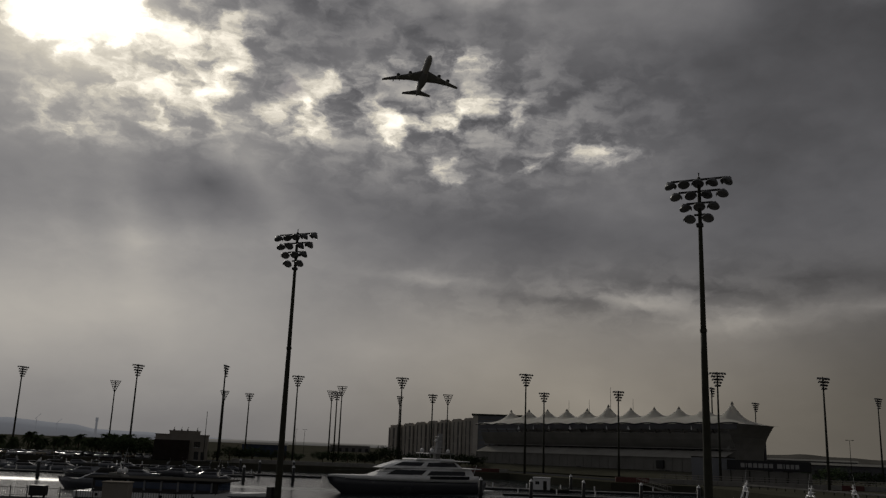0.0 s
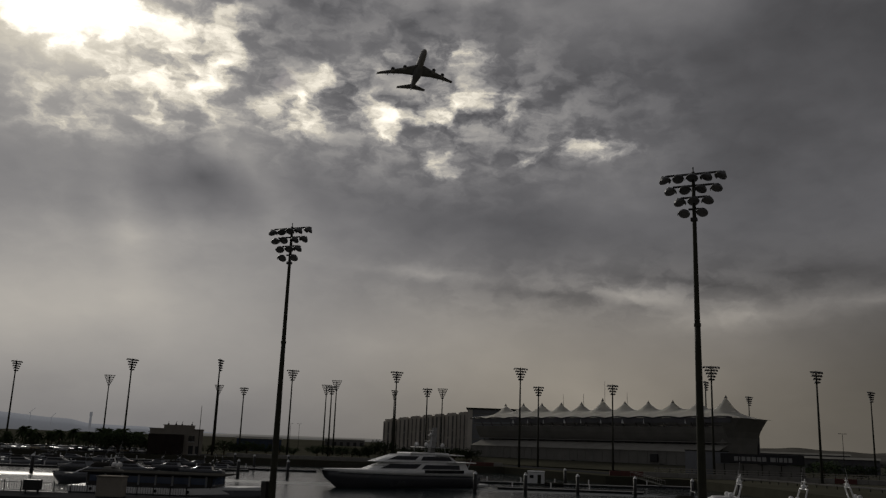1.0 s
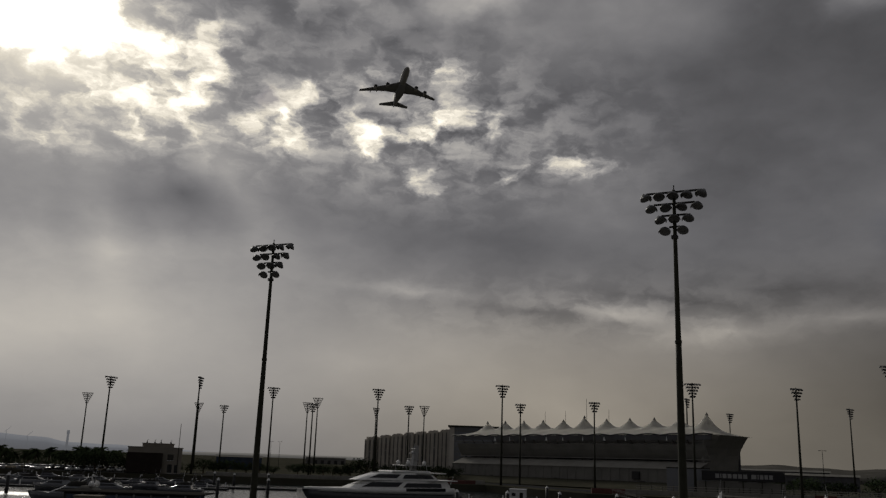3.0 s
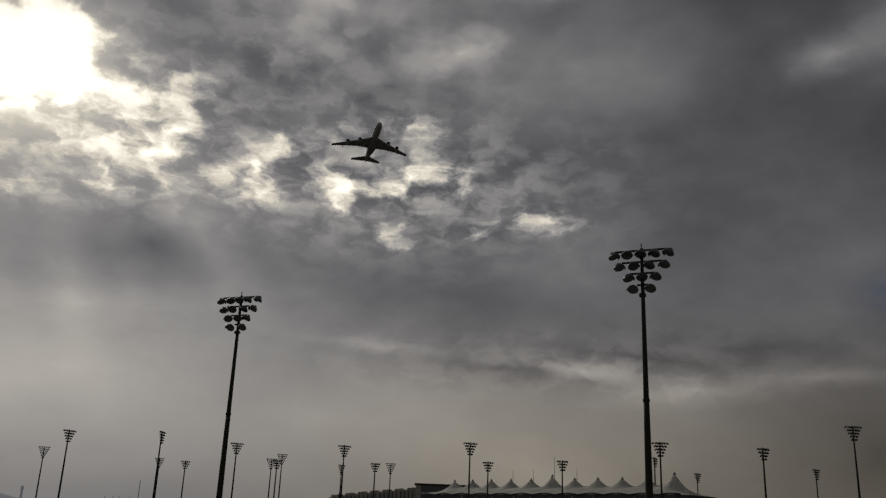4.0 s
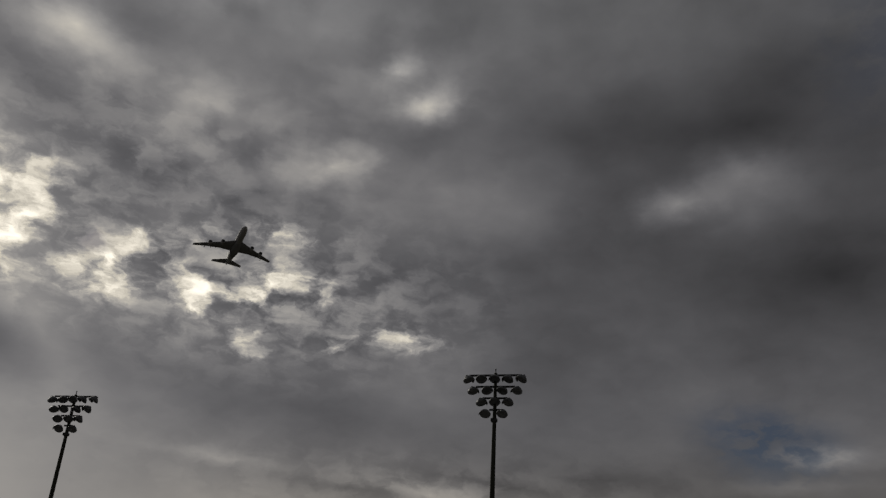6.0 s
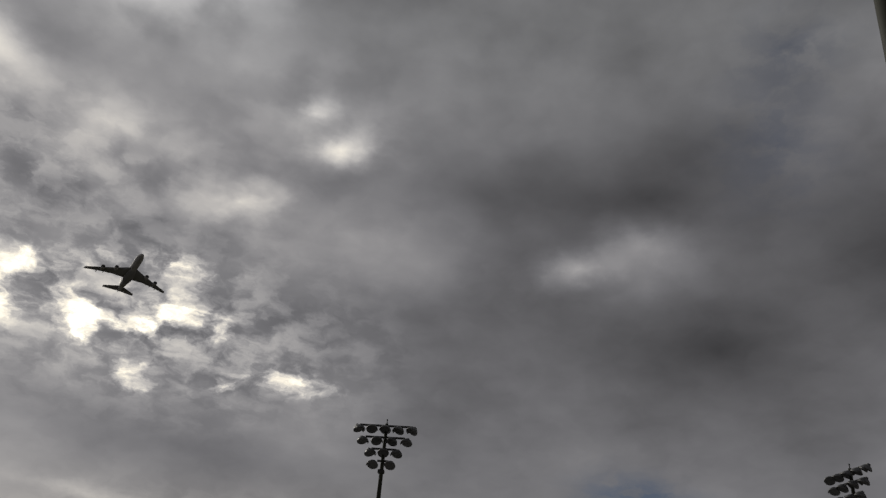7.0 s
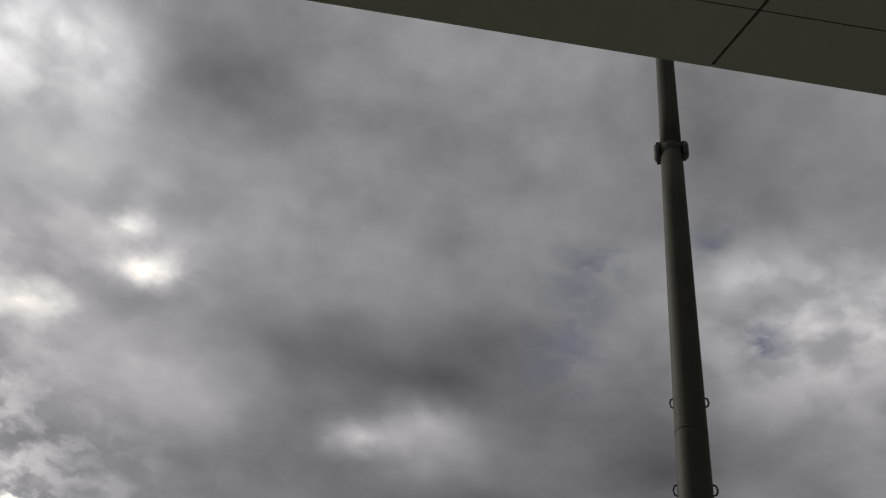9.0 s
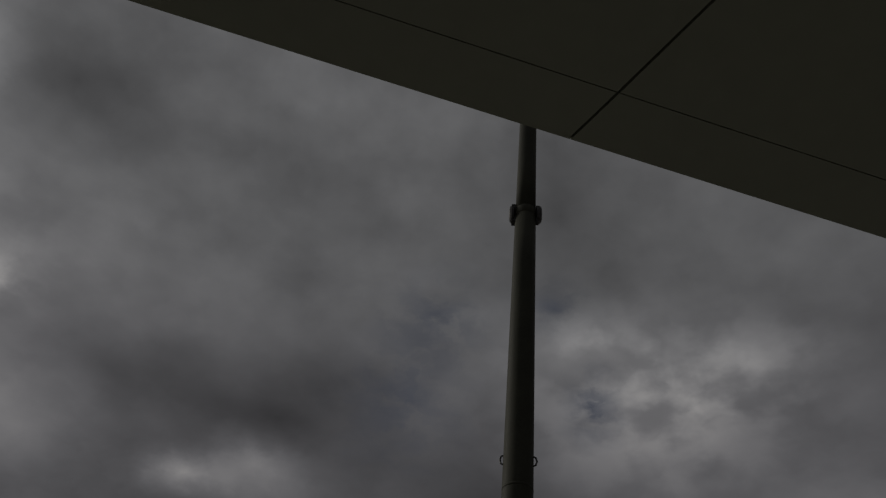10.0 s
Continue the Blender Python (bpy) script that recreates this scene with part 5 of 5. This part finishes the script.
for az_t, d_t, s_t in ((-26.1, 298, 1.0), (-24.1, 300, 1.1), (-23.0, 303, 1.0), (-21.5, 299, 0.95), (-19.8, 297, 1.1), (-20.0, 306, 1.3), (-19.1, 305, 1.3), (-26.6, 300, 1.0), (-25.4, 312, 0.9), (-22.6, 300, 1.1), (-21.9, 308, 1.2), (-20.9, 300, 1.05), (-20.3, 296, 1.25), (-19.4, 302, 1.2), (-18.9, 298, 1.1), (-18.2, 300, 1.15), (-24.6, 318, 1.25), (-27.4, 310, 1.1), (-17.9, 310, 1.0), (-21.3, 318, 1.0), (-23.2, 320, 0.95)):
    copy_thing(first_palm, place(az_t, d_t + 42, 2.0, random.uniform(0, 360)) @ Matrix.Diagonal((s_t * 1.1, s_t * 1.1, s_t * 1.12, 1)))
trees = [shrub(place(-5.0, 330, 2.0)), shrub(place(-3.9, 332, 2.0), 4.2, 5.0, 1300)]
for az_t, d_t, s_t in ((-20.6, 316, 1.2), (-19.3, 312, 1.3), (-17.6, 316, 1.1), (-24.3, 330, 0.8), (-23.4, 332, 0.6), (-25.3, 328, 0.7), (-21.6, 332, 0.7), (-11.6, 340, 0.9), (-10.4, 345, 0.9), (-12.4, 338, 0.8), (-5.6, 340, 0.8), (-19.9, 312, 1.3), (-18.6, 315, 1.4), (-26.2, 330, 0.7), (-27.0, 322, 1.3), (-22.3, 330, 0.6), (-8.7, 345, 0.8), (-7.2, 350, 1.0), (-6.4, 342, 0.9), (-4.5, 336, 0.9), (-2.9, 330, 1.2), (-1.9, 335, 1.0), (-0.6, 332, 1.1), (0.6, 334, 1.0),
                       (1.6, 335, 1.1), (2.4, 338, 0.9), (24.0, 300, 1.1), (26.0, 302, 1.2), (22.6, 330, 0.8), (-14.0, 320, 0.8), (-13.0, 325, 0.9), (-9.6, 350, 0.8), (28.0, 300, 1.2)):
    wide_t = s_t * random.uniform(1.2, 1.6)
    copy_thing(trees[random.randrange(2)], place(az_t, d_t, 2.0, random.uniform(0, 360)) @ Matrix.Diagonal((wide_t, wide_t, s_t * random.uniform(0.9, 1.2), 1)))


def car(m, paint):
    ob = thing("parked_car", "parked car with dark windows", "car", "parked cars", m)
    rings = []
    for y, w, z0, z1 in ((-2.2, 0.75, 0.45, 0.8), (-2.05, 0.86, 0.28, 0.95), (-0.8, 0.9, 0.22, 1.0), (0.9, 0.9, 0.22, 0.98), (1.9, 0.86, 0.26, 0.85), (2.2, 0.72, 0.42, 0.68)):
        rings.append([(-w, y, z0), (-w, y, z1 - 0.1), (-w * 0.9, y, z1), (w * 0.9, y, z1), (w, y, z1 - 0.1), (w, y, z0)])
    part("body", loft(bmesh.new(), rings), paint, ob)
    cab = part("cabin", loft(bmesh.new(), [[(-0.82, -1.6, 0.95), (0.82, -1.6, 0.95), (0.85, 1.0, 0.95), (-0.85, 1.0, 0.95)], [(-0.66, -1.15, 1.48), (0.66, -1.15, 1.48), (0.66, 0.25, 1.48), (-0.66, 0.25, 1.48)]]), M_GLASS, ob, "dark glass cabin")
    part("roof", nb(-0.66, 0.66, -1.1, 0.2, 1.48, 1.53, 0.02), paint, cab)
    for x in (-0.82, 0.82):
        for y in (-1.35, 1.35):
            wh = part("wheel", nt([(x - 0.1, y, 0.33), (x + 0.1, y, 0.33)], [0.33, 0.33], 12), M_TYRE, ob)
            part("rim", nt([(x - 0.11, y, 0.33), (x + 0.11, y, 0.33)], [0.2, 0.2], 10), M_CARS[1], wh)
    return ob


setting("road_carpark", prism(bmesh.new(), [(-190, 286), (-74, 286), (-74, 312), (-190, 312)], 1.9, 2.06), M_ASPHALT, "dark asphalt car park behind the boats")
cars = [car(pose(-150 + i * 3.1, 289.5, 2.06), p) for i, p in enumerate(M_CARS)]
for i, c in enumerate(cars):
    c.matrix_basis = pose(-150 + i * 3.1, 289.5, 2.06, 0, 0, random.choice((0, 180)))
for row, y in enumerate((289.5, 295, 301, 307)):
    for i in range(26):
        x = -162 + i * 3.1 + row * 2
        if (row == 0 and -151 < x < -139) or random.random() < 0.2:
            continue
        copy_thing(cars[random.choice((0, 0, 1, 2, 2, 3))], pose(x, y, 2.06, 0, 0, random.choice((0, 180)) + random.uniform(-2, 2)))
lamp = thing("street_lamp", "slim twin-arm street lamp beside the track", "street lamp", "", place(25.15, 330, 2.0))
part("pole", nt([(0, 0, 0), (0, 0, 14.5)], [0.14, 0.08], 8), M_STEEL, lamp)
part("arm", nt([(-1.1, 0, 14.7), (1.1, 0, 14.7)], [0.06, 0.06], 6), M_STEEL, lamp)
for x in (-1.0, 1.0):
    part("lantern", nb(x - 0.45, x + 0.45, -0.15, 0.15, 14.6, 14.8, 0.04), M_LAMP, lamp)
for az_l in (-9.0, -8.45):
    copy_thing(lamp, place(az_l, 520, 2.0, 40))
